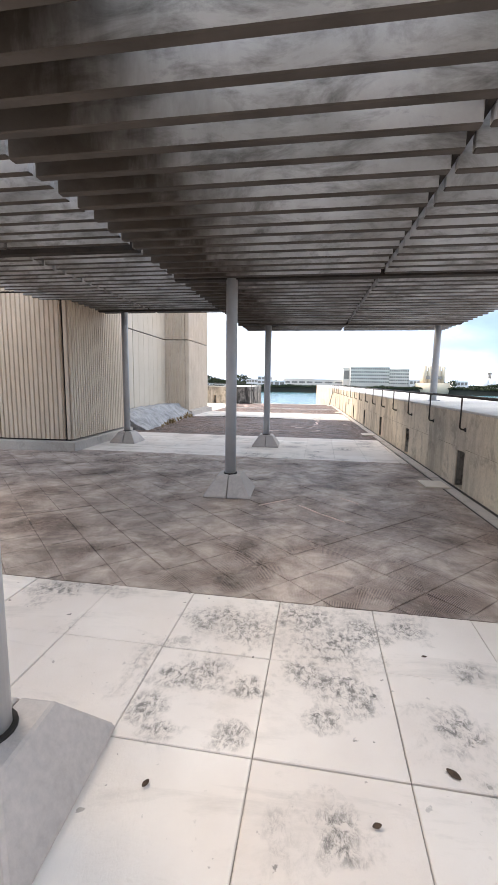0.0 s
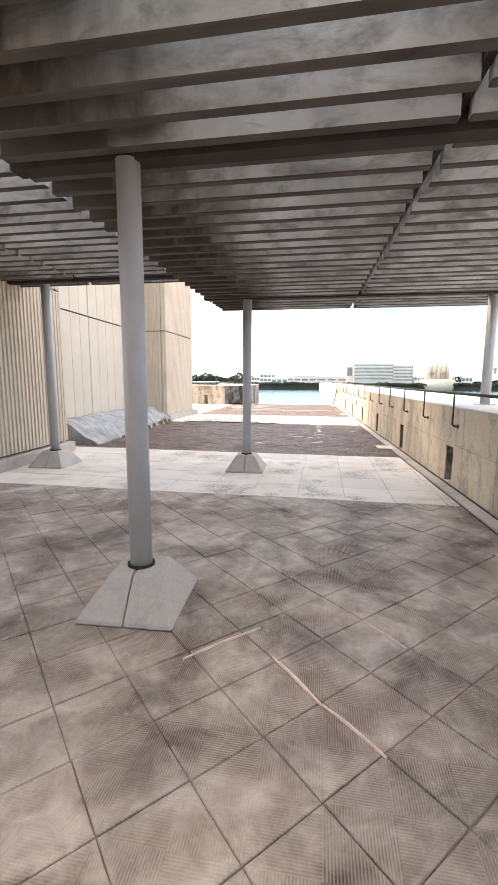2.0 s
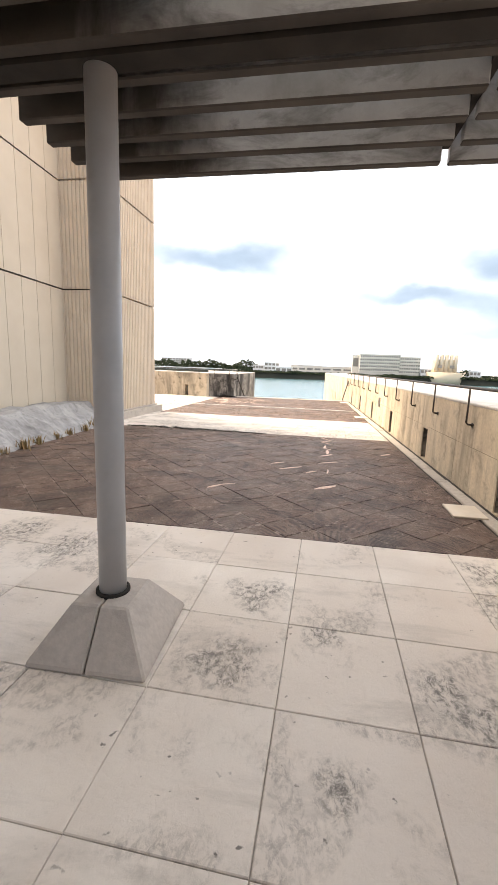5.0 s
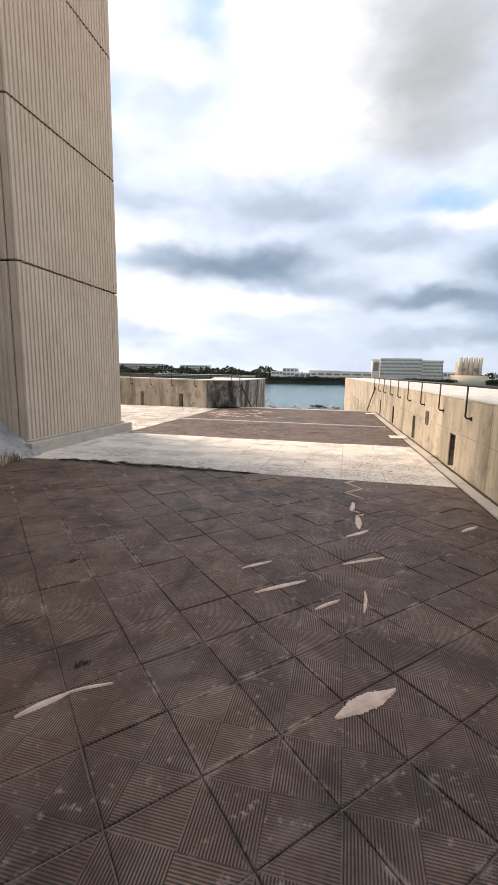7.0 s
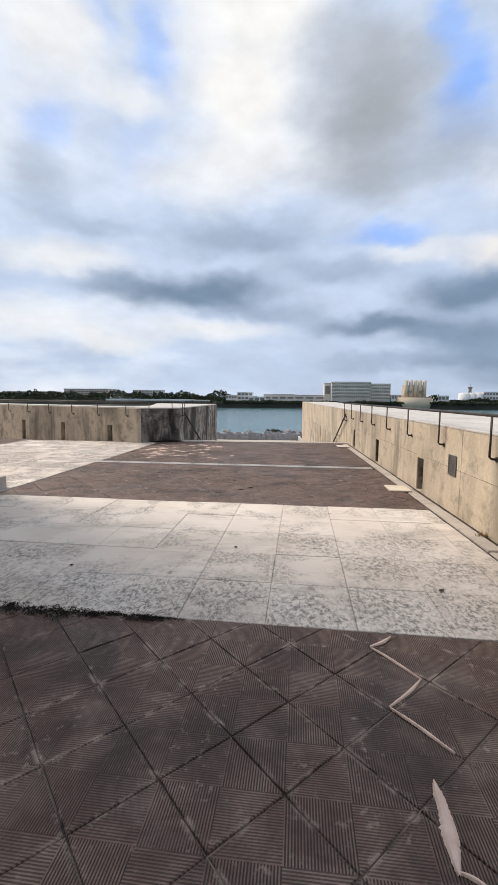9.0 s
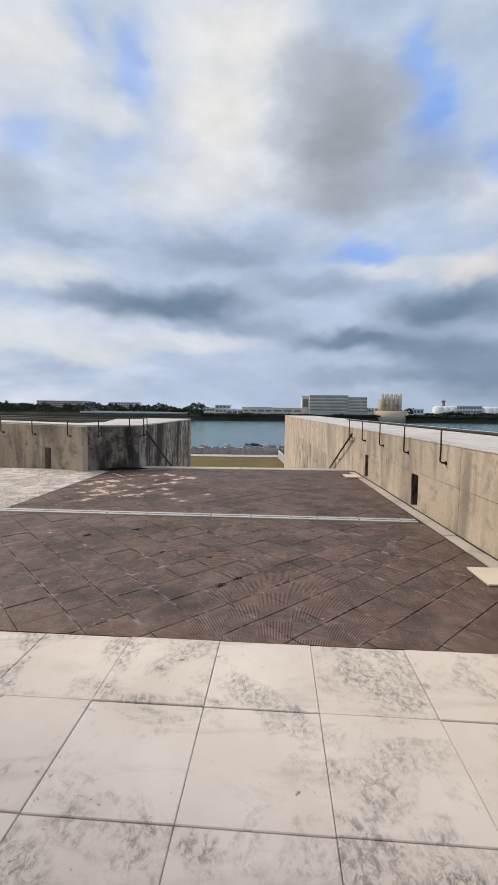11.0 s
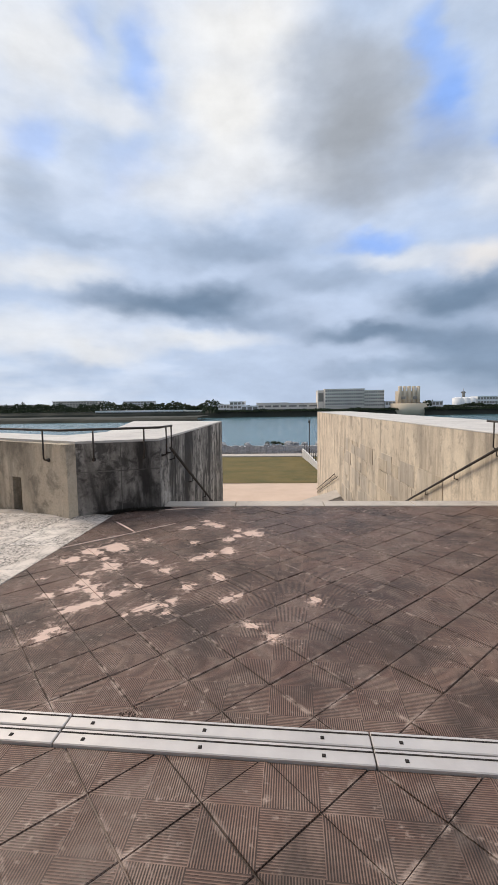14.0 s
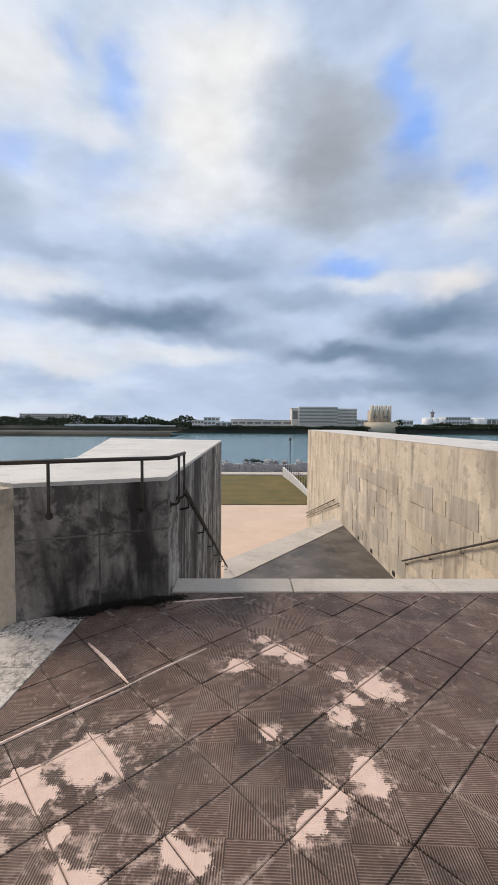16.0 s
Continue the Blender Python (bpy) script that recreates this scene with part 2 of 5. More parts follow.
def concrete(name, light, dark, stain, amount, streaks=True, scale=1.0, heavy=0.0):
    """Weathered cast concrete: cloudy tone, fine grain, dark runs and blots of mould."""
    m = Mat(name, 0.88)
    cloud = m.noise(1.1 * scale, 5, 0.6)
    grain = m.noise(38, 3, 0.6)
    col = m.mix(m.ramp(cloud, (0.32, 0.0), (0.68, 1.0)), dark, light)
    col = m.mix(m.ramp(grain, (0.3, 0.25), (0.7, 0.0)), col, stain)
    if streaks:
        run = m.noise(1.5, 7, 0.62, stretch=(1.0, 1.0, 0.22), distort=0.3)
        col = m.mix(m.math("MULTIPLY", m.ramp(run, (0.5 - heavy, 0.0), (0.66 - heavy, 1.0)), amount), col, stain)
        drip = m.noise(7.5, 5, 0.6, stretch=(1.0, 1.0, 0.07), distort=0.2)
        patch = m.ramp(m.noise(0.9, 4, 0.55), (0.42, 0.0), (0.62, 1.0))
        col = m.mix(m.math("MULTIPLY", m.math("MULTIPLY", m.ramp(drip, (0.48, 0.0), (0.68, 1.0)), patch), amount), col, stain)
    blot = m.noise(3.3 * scale, 8, 0.68, distort=0.4)
    col = m.mix(m.math("MULTIPLY", m.ramp(blot, (0.54 - heavy, 0.0), (0.66 - heavy, 1.0)), amount * 0.8), col, stain)
    h = m.math("ADD", m.math("MULTIPLY", grain, 0.4), m.noise(9, 5, 0.7))
    m.bump(h, 0.35, 0.012)
    return m.done(col, m.ramp(cloud, (0.3, 0.8), (0.7, 0.95)))


def tile_material(name, dust, scars=()):
    """Brown ribbed paving tile; the ribs turn by a quarter in each quadrant of the tile (its own coordinates lie in the
    UV map). Dust fills the ribs in places; the dust value also lifts the base colours to stand in for light.
    """
    m = Mat(name, 0.8)
    uv = m.n.new("ShaderNodeUVMap").outputs[0]
    u = m.xyz(uv)
    same = m.math("GREATER_THAN", m.math("MULTIPLY", u[0], u[1]), 0.0)
    along = m.math("ADD", m.math("MULTIPLY", same, u[0]), m.math("MULTIPLY", m.math("SUBTRACT", 1.0, same), u[1]))
    wave = m.math("SINE", m.math("MULTIPLY", along, 2 * math.pi / 0.0092))
    rib = m.ramp(m.math("ADD", m.math("MULTIPLY", wave, 0.5), 0.5), (0.3, 0.0), (0.62, 1.0))
    cloud = m.noise(0.75, 5, 0.6)
    blot = m.noise(4.2, 8, 0.7, distort=0.6)
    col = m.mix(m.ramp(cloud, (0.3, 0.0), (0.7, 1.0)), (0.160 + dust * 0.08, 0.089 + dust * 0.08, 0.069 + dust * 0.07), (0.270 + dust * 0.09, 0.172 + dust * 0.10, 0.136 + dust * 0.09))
    col = m.mix(m.math("MULTIPLY", m.random(), 0.4), col, (0.080, 0.054, 0.044))
    col = m.mix(m.ramp(blot, (0.45, 0.0), (0.68, 0.8)), col, (0.34, 0.25, 0.205))
    col = m.mix(m.ramp(m.noise(1.9, 7, 0.65, distort=0.5), (0.36, 0.72), (0.53, 0.0)), col, (0.045, 0.031, 0.026))
    # the grooves between the ribs are darker, more so in two of the quadrants
    groove = m.math("ADD", 0.72, m.math("MULTIPLY", same, 0.18))
    col = m.mix(m.math("MULTIPLY", m.math("SUBTRACT", 1.0, rib), groove), col, (0.024, 0.016, 0.013))
    # dirt gathered along the edges of the tile
    rim = m.math("DIVIDE", m.math("ADD", m.math("ABSOLUTE", u[0]), m.math("ABSOLUTE", u[1])), 0.2121)
    col = m.mix(m.math("MULTIPLY", m.ramp(rim, (0.90, 0.0), (0.985, 0.5)), m.ramp(m.noise(6, 5, 0.6), (0.35, 0.2), (0.6, 1.0))), col, (0.035, 0.025, 0.02))
    # worn smooth areas where the ribs are filled with dust, brightened further in place of light
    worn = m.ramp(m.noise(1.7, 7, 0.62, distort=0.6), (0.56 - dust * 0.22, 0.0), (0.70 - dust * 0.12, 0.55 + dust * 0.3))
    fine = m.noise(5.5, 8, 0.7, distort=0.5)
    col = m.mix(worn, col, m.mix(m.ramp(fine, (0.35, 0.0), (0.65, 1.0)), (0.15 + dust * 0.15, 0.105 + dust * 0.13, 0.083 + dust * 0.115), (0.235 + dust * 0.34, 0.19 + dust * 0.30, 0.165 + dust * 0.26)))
    # scaled-off top: the pale pink body of the tile shows in ragged patches that often start at a joint
    edge = m.ramp(rim, (0.6, 0.0), (1.0, 1.0))
    scar = m.ramp(m.math("ADD", m.noise(4.6, 7, 0.66, distort=0.35), m.math("MULTIPLY", edge, 0.03)), (0.70, 0.0), (0.755, 1.0))
    if scars:
        fray = m.n.new("ShaderNodeTexNoise")
        m.put(fray.inputs["Vector"], m.pos)
        fray.inputs["Scale"].default_value, fray.inputs["Detail"].default_value, fray.inputs["Roughness"].default_value = 11.0, 7.0, 0.68

        def vec(op, p, q, out=0):
            k = m.n.new("ShaderNodeVectorMath"); k.operation = op
            m.put(k.inputs[0], p), m.put(k.inputs[1], q)
            return k.outputs[out]

        spot = vec("ADD", m.pos, vec("MULTIPLY", vec("SUBTRACT", fray.outputs["Color"], (0.5, 0.5, 0.5)), (0.15, 0.15, 0.0)))
        least = 9.0
        for x, y, r in scars:
            least = m.math("MINIMUM", m.math("DIVIDE", vec("DISTANCE", spot, (x, y, 0.0), "Value"), r), least)
        # a patch creeps on along the joints
        field = m.math("SUBTRACT", least, m.math("MULTIPLY", m.ramp(rim, (0.72, 0.0), (1.0, 1.0)), 0.75))
        field = m.math("ADD", field, m.math("MULTIPLY", m.math("SUBTRACT", m.noise(34, 5, 0.7), 0.5), 1.1))
        field = m.math("DIVIDE", m.math("ADD", field, m.math("MULTIPLY", m.math("SUBTRACT", 1.0, rib), 0.16)), 4.0)
        solid = m.ramp(field, (0.255, 1.0), (0.305, 0.0))
        halo = m.math("MULTIPLY", m.ramp(field, (0.30, 1.0), (0.9, 0.0)), m.ramp(m.noise(15, 6, 0.7), (0.50, 0.0), (0.60, 0.85)))
        scar = m.math("MAXIMUM", m.math("MAXIMUM", scar, solid), halo)
    col = m.mix(scar, col, m.mix(m.noise(14, 4), (0.52, 0.36, 0.30), (0.72, 0.56, 0.48)))
    # chipped, dusty edges
    chip = m.math("MULTIPLY", m.ramp(rim, (0.86, 0.0), (0.99, 1.0)), m.ramp(m.noise(7.5, 6, 0.68), (0.50, 0.0), (0.60, 1.0)))
    chip = m.math("MULTIPLY", chip, m.ramp(m.noise(1.3, 4), (0.40, 0.0), (0.55, 0.85)))
    col = m.mix(chip, col, (0.50, 0.395, 0.34))
    # lime bloom: small whitish speckle, gathered in places
    lime = m.math("MULTIPLY", m.ramp(m.noise(26, 5, 0.6), (0.58, 0.0), (0.70, 0.7)), m.ramp(m.noise(3.4, 6, 0.65), (0.44, 0.0), (0.62, 1.0)))
    col = m.mix(lime, col, (0.46, 0.365, 0.315))
    filled = m.math("SUBTRACT", 1.0, m.math("MAXIMUM", m.math("MULTIPLY", worn, 0.85), m.math("MULTIPLY", scar, 0.8)))
    h = m.math("ADD", m.math("MULTIPLY", m.math("MULTIPLY", rib, filled), 0.7), m.math("MULTIPLY", m.noise(45, 3), 0.3))
    m.bump(h, 0.9, 0.005)
    return m.done(col, m.ramp(cloud, (0.3, 0.52), (0.7, 0.74)))


def pale_slab_material(name, grime, stains=()):
    """Light concrete paving; smudges of black lichen, each slab with its own share."""
    m = Mat(name, 0.85)
    tone = m.noise(1.4, 4)
    col = m.mix(m.ramp(tone, (0.3, 0.0), (0.7, 1.0)), (0.62, 0.56, 0.51), (0.77, 0.72, 0.67))
    col = m.mix(m.math("MULTIPLY", m.random(), 0.45), col, (0.60, 0.52, 0.46))
    own = m.math("MULTIPLY", m.math("SUBTRACT", m.math("FRACT", m.math("MULTIPLY", m.random(), 7.31)), 0.5), 0.13)
    where = m.math("ADD", m.noise(2.6, 7, 0.64, distort=0.6), own)
    where = m.ramp(where, (0.60 - 0.14 * grime, 0.0), (0.70 - 0.12 * grime, 1.0))
    if stains:
        fray = m.n.new("ShaderNodeTexNoise")
        m.put(fray.inputs["Vector"], m.pos)
        fray.inputs["Scale"].default_value, fray.inputs["Detail"].default_value, fray.inputs["Roughness"].default_value = 7.0, 6.0, 0.65
        least = 3.0
        for x, y, r in stains:
            k = m.n.new("ShaderNodeVectorMath"); k.operation = "DISTANCE"
            m.put(k.inputs[0], m.pos)
            k.inputs[1].default_value = (x, y, 0.0)
            least = m.math("MINIMUM", m.math("DIVIDE", k.outputs["Value"], r), least)
        field = m.math("DIVIDE", m.math("ADD", least, m.math("MULTIPLY", m.math("SUBTRACT", fray.outputs["Fac"], 0.5), 4.2)), 3.0)
        where = m.math("MAXIMUM", m.math("MULTIPLY", where, 0.3 + 0.4 * grime), m.ramp(field, (0.18, 0.85), (0.56, 0.0)))
    speck = m.ramp(m.noise(26, 9, 0.8, stretch=(1.25, 0.85, 1.0), distort=0.5), (0.45, 0.0), (0.58, 1.0))
    col = m.mix(m.math("MULTIPLY", where, m.math("ADD", 0.08, m.math("MULTIPLY", speck, 0.86))), col, (0.07, 0.066, 0.062))
    film = m.ramp(m.noise(1.9, 8, 0.7, stretch=(0.45, 1.6, 1.0), distort=0.5), (0.56 - 0.06 * grime, 0.0), (0.72, 0.35 + 0.3 * grime))
    col = m.mix(film, col, (0.30, 0.275, 0.25))
    dots = m.math("MULTIPLY", m.ramp(m.noise(22, 3, 0.5), (0.68, 0.0), (0.72, 0.85)), m.ramp(m.noise(1.6, 3), (0.45, 0.0), (0.6, 1.0)))
    col = m.mix(dots, col, (0.12, 0.11, 0.10))
    m.bump(m.math("ADD", m.noise(40, 4), m.math("MULTIPLY", speck, -0.4)), 0.3, 0.006)
    return m.done(col)


def plain(name, a, b, rough=0.6, metal=0.0, scale=6.0, bump=0.15, spec=0.4, stain=None):
    m = Mat(name, rough, metal, spec)
    col = m.mix(m.ramp(m.noise(scale, 5), (0.3, 0.0), (0.7, 1.0)), a, b)
    if stain:
        col = m.mix(m.ramp(m.noise(scale * 2.3, 6, 0.7, stretch=(1, 1, 0.35)), (0.55, 0.0), (0.7, 0.7)), col, stain)
    m.bump(m.noise(scale * 9, 3), bump, 0.004)
    return m.done(col, m.ramp(m.noise(scale * 0.7), (0.3, max(0.05, rough - 0.1)), (0.7, min(1, rough + 0.1))))


def foliage(name, a, b):
    m = Mat(name, 0.7)
    return m.done(m.mix(m.island(), a, b))


def water_material():
    m = Mat("sea_water", 0.16, 0.0, 0.5)
    near = m.noise(0.012, 4)
    h = m.math("ADD", m.noise(0.9, 4, 0.6, stretch=(0.5, 1.0, 1.0)), m.noise(0.12, 3))
    m.bump(h, 0.5, 0.5)
    return m.done(m.mix(near, (0.06, 0.14, 0.17), (0.09, 0.19, 0.22)))


CONCRETE = concrete("weathered_parapet_concrete", (0.74, 0.64, 0.50), (0.57, 0.48, 0.37), (0.19, 0.165, 0.135), 0.62, heavy=0.015)
STAINED = concrete("stained_beige_concrete", (0.68, 0.59, 0.46), (0.50, 0.42, 0.32), (0.13, 0.115, 0.09), 0.75, heavy=0.03)
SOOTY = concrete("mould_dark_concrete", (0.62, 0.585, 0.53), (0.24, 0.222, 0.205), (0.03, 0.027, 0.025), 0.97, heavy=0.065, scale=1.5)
TOPPING = concrete("parapet_top_concrete", (0.66, 0.64, 0.61), (0.50, 0.48, 0.46), (0.26, 0.25, 0.24), 0.5, streaks=False)
TILE = tile_material("ribbed_brown_tile", 0.0)
# dusty copy of the tile, colour lifted for missing light under the pergola
DUSTY_LIT = tile_material("dusty_lit_brown_tile", 1.0)
# patches of scaled tile at the stair head: place and reach
SCARS_WEST = ((-3.04, 24.65, 0.069), (-2.97, 24.85, 0.068), (-2.75, 24.97, 0.102), (-2.86, 24.81, 0.042), (-2.74, 24.66, 0.029), (-2.62, 24.49, 0.070), (-2.74, 24.31, 0.040), (-2.71, 24.13, 0.051), (-2.74, 24.00, 0.039), (-2.60, 24.02, 0.052), (-2.50, 23.90, 0.045), (-2.38, 23.93, 0.041), (-2.33, 23.97, 0.029), (-2.52, 23.75, 0.049), (-2.59, 23.69, 0.047), (-2.64, 23.63, 0.021), (-2.44, 23.79, 0.031), (-2.88, 23.89, 0.033), (-3.09, 24.19, 0.024), (-2.33, 24.60, 0.044), (-2.25, 24.57, 0.033), (-2.34, 24.09, 0.018), (-2.24, 24.07, 0.027), (-2.58, 23.39, 0.042), (-2.61, 23.33, 0.038), (-2.52, 25.22, 0.033))
SCARS_EAST = ((-2.10, 24.40, 0.041), (-2.06, 23.72, 0.055), (-2.11, 23.69, 0.036), (-1.96, 23.75, 0.022), (-1.91, 23.83, 0.035), (-1.86, 24.06, 0.035), (-1.81, 24.11, 0.018), (-1.62, 24.24, 0.033), (-1.66, 24.31, 0.019), (-1.52, 23.85, 0.031), (-1.44, 23.93, 0.028), (-1.92, 23.63, 0.024), (-2.19, 23.61, 0.021), (-1.32, 23.49, 0.028), (-1.18, 23.36, 0.031), (-0.87, 23.86, 0.034), (-1.92, 25.82, 0.059), (-2.15, 25.67, 0.051), (-1.82, 25.75, 0.047), (-2.00, 25.96, 0.040), (-1.63, 25.25, 0.046), (-1.55, 25.35, 0.040), (-1.39, 25.46, 0.070), (-1.32, 25.38, 0.040), (-1.57, 25.58, 0.034), (-1.62, 24.90, 0.045), (-1.60, 24.84, 0.044), (-1.63, 24.95, 0.032), (-1.77, 24.80, 0.036), (-1.86, 24.71, 0.040), (-1.77, 24.74, 0.022), (-1.91, 24.65, 0.024), (-1.99, 25.13, 0.028))
SCALED = tile_material("scaling_brown_tile", 0.0, SCARS_WEST + SCARS_EAST)
# smudges on the first two strips of slabs: place and reach
STAINS_START = ((-0.34, 4.13, 0.09), (-0.13, 4.08, 0.13), (0.17, 4.20, 0.12), (0.30, 3.99, 0.15), (0.46, 4.11, 0.10), (-0.41, 3.67, 0.07), (-0.27, 3.73, 0.09), (-0.45, 3.48, 0.06), (-0.38, 3.38, 0.05), (-0.12, 3.39, 0.05), (-0.08, 3.63, 0.06), (0.16, 3.75, 0.07), (0.30, 3.70, 0.10), (0.39, 3.63, 0.07), (0.23, 3.49, 0.05), (0.73, 3.53, 0.07), (0.89, 3.87, 0.06), (0.25, 3.09, 0.06), (-1.36, 4.33, 0.12), (0.70, 4.17, 0.09))
STAINS_FOOT = ((-0.80, 9.45, 0.11), (-0.61, 9.41, 0.12), (-0.43, 9.37, 0.10), (-0.66, 9.23, 0.10), (-0.46, 9.21, 0.08), (0.01, 10.39, 0.14), (0.12, 10.98, 0.13), (0.36, 9.51, 0.08), (0.45, 9.38, 0.08), (0.51, 9.25, 0.08), (0.35, 9.21, 0.06), (0.95, 10.37, 0.12), (1.05, 10.26, 0.10), (1.52, 11.12, 0.15), (1.55, 11.48, 0.15), (1.53, 10.76, 0.12), (-1.27, 11.34, 0.19), (-1.75, 11.56, 0.17), (-0.89, 10.14, 0.06), (-0.08, 9.15, 0.06), (0.85, 9.13, 0.07), (0.48, 9.91, 0.07), (0.45, 10.66, 0.08))
PALE = pale_slab_material("pale_slab_concrete", 0.3, STAINS_START)
FOOTED = pale_slab_material("foot_worn_slab_concrete", 0.4, STAINS_FOOT)
SMUDGED = pale_slab_material("smudged_slab_concrete", 0.6)
STAINS_STRIP = ((-2.2, 17.2, 0.3), (-1.7, 17.1, 0.35), (-1.2, 17.25, 0.3), (-0.7, 17.1, 0.35), (-0.2, 17.2, 0.3), (0.3, 17.05, 0.3), (0.85, 17.1, 0.32), (1.35, 17.1, 0.3), (0.95, 17.75, 0.25), (1.5, 17.8, 0.25), (0.5, 18.25, 0.18), (1.3, 18.4, 0.22), (-2.6, 17.7, 0.3), (-1.9, 17.8, 0.2))
LICHEN = pale_slab_material("lichen_slab_concrete", 0.85, STAINS_STRIP)
MOULDY = pale_slab_material("mouldy_slab_concrete", 1.35)
JOINT = plain("dark_joint_mortar", (0.03, 0.026, 0.023), (0.06, 0.05, 0.045), 0.95, scale=20)


def bed_material(name, low, high):
    """Tile joints: dark dirt, in places filled with pale dust."""
    m = Mat(name, 0.95)
    dust = m.ramp(m.noise(1.7, 5, 0.6, distort=0.4), (low, 0.0), (high, 1.0))
    col = m.mix(dust, (0.028, 0.022, 0.018), (0.34, 0.27, 0.235))
    return m.done(m.mix(m.noise(30, 3), col, (0.10, 0.08, 0.07)))


BED = bed_material("dirt_filled_joint", 0.5, 0.62)
DUSTBED = bed_material("dust_filled_joint", 0.34, 0.50)
SCREED = plain("sand_joint_screed", (0.24, 0.215, 0.19), (0.54, 0.49, 0.44), 0.95, scale=3)
KERB = concrete("kerb_concrete", (0.55, 0.50, 0.45), (0.42, 0.38, 0.34), (0.18, 0.165, 0.15), 0.5, streaks=False)
PLATE = plain("cream_cover_plate", (0.62, 0.55, 0.46), (0.70, 0.63, 0.54), 0.7)
PAINT = plain("grey_painted_steel", (0.36, 0.365, 0.38), (0.44, 0.445, 0.46), 0.42, scale=4, bump=0.05)
FOOT = concrete("footing_concrete", (0.53, 0.48, 0.445), (0.41, 0.37, 0.345), (0.20, 0.19, 0.18), 0.35, streaks=False)


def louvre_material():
    """Grey painted boards, mottled; the shade under the broad girder is painted on the board ends as ragged brown
    staining.
    """
    m = Mat("grey_painted_louvre", 0.45)
    cloud = m.noise(1.3, 6, 0.62)
    col = m.mix(m.ramp(cloud, (0.32, 0.0), (0.68, 1.0)), (0.19, 0.187, 0.183), (0.42, 0.42, 0.43))
    blot = m.noise(4.5, 8, 0.68, stretch=(0.6, 1.0, 1.4), distort=0.5)
    col = m.mix(m.ramp(blot, (0.47, 0.0), (0.66, 0.75)), col, (0.06, 0.055, 0.05))
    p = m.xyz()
    # shade below the girder, painted into the board colour with a ragged edge
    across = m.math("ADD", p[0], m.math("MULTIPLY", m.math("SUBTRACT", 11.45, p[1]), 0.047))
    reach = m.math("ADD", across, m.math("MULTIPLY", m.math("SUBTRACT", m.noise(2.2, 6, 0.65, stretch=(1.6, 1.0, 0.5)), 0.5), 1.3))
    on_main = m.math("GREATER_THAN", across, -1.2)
    girder_shade = m.math("MULTIPLY", on_main, m.ramp(m.math("ADD", m.math("MULTIPLY", reach, 0.5), 0.5), (0.20, 0.93), (0.52, 0.0)))
    col = m.mix(girder_shade, col, m.mix(m.noise(6, 5), (0.022, 0.017, 0.013), (0.055, 0.043, 0.033)))
    m.bump(m.math("ADD", m.math("MULTIPLY", m.noise(38, 3, 0.6), 0.4), m.noise(9, 5, 0.7)), 0.25, 0.01)
    return m.done(col, m.math("MAXIMUM", m.ramp(cloud, (0.3, 0.4), (0.7, 0.55)), m.math("MULTIPLY", girder_shade, 0.95)))


LOUVRE = louvre_material()
# near-black colour that paints the shade on the louvre undersides
SHADED_UNDER = plain("shaded_louvre_underside", (0.030, 0.026, 0.024), (0.075, 0.065, 0.059), 0.75, scale=3.0)
GIRDER = plain("dark_brown_girder", (0.035, 0.028, 0.024), (0.055, 0.045, 0.04), 0.6)
IRON = plain("rusty_black_iron", (0.025, 0.022, 0.02), (0.06, 0.045, 0.035), 0.6, scale=12)
CLAD = plain("beige_ribbed_cladding", (0.51, 0.425, 0.335), (0.58, 0.49, 0.395), 0.7, scale=2.0, stain=(0.42, 0.34, 0.26))
SMOOTH = plain("cream_smooth_cladding", (0.55, 0.48, 0.39), (0.60, 0.53, 0.44), 0.7, scale=1.6)
GAP = plain("shadow_gap_seal", (0.015, 0.013, 0.012), (0.03, 0.025, 0.022), 0.9)
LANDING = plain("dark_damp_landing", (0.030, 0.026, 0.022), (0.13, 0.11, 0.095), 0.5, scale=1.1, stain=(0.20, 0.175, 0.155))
SEAM = plain("mouldy_form_seam", (0.05, 0.046, 0.042), (0.17, 0.16, 0.145), 0.9, scale=5.0)
POUR = plain("stained_pour_line", (0.16, 0.135, 0.11), (0.40, 0.34, 0.27), 0.9, scale=3.0)
STONE = concrete("rough_grey_stone", (0.46, 0.46, 0.47), (0.28, 0.28, 0.29), (0.12, 0.12, 0.125), 0.6, scale=2.5)
GRILLE = plain("grey_metal_grille", (0.16, 0.15, 0.14), (0.22, 0.21, 0.20), 0.55, 0.6)
METAL = plain("aluminium_joint_cover", (0.50, 0.47, 0.46), (0.60, 0.57, 0.55), 0.45, 0.35)
DRYGRASS = foliage("dry_grass_tuft", (0.20, 0.15, 0.06), (0.32, 0.20, 0.10))
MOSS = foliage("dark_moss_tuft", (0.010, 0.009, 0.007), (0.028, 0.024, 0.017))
PLAZA = plain("pink_plaza_paving", (0.52, 0.39, 0.30), (0.60, 0.46, 0.36), 0.85, scale=0.6)
WATER = water_material()


# ---- mesh helpers ----
def part(name, bm, material, parent=None, label=""):
    me = bpy.data.meshes.new(name)
    bm.to_mesh(me)
    bm.free()
    me.materials.append(material)
    ob = new(name, me)
    ob.parent = parent
    return tagged(ob, label) if label else ob


def empty(name, at, label, category, group="", kind=""):
    ob = new(name)
    ob.location = at
    ob.empty_display_size = 0.1
    return tagged(ob, label, category, group, kind)


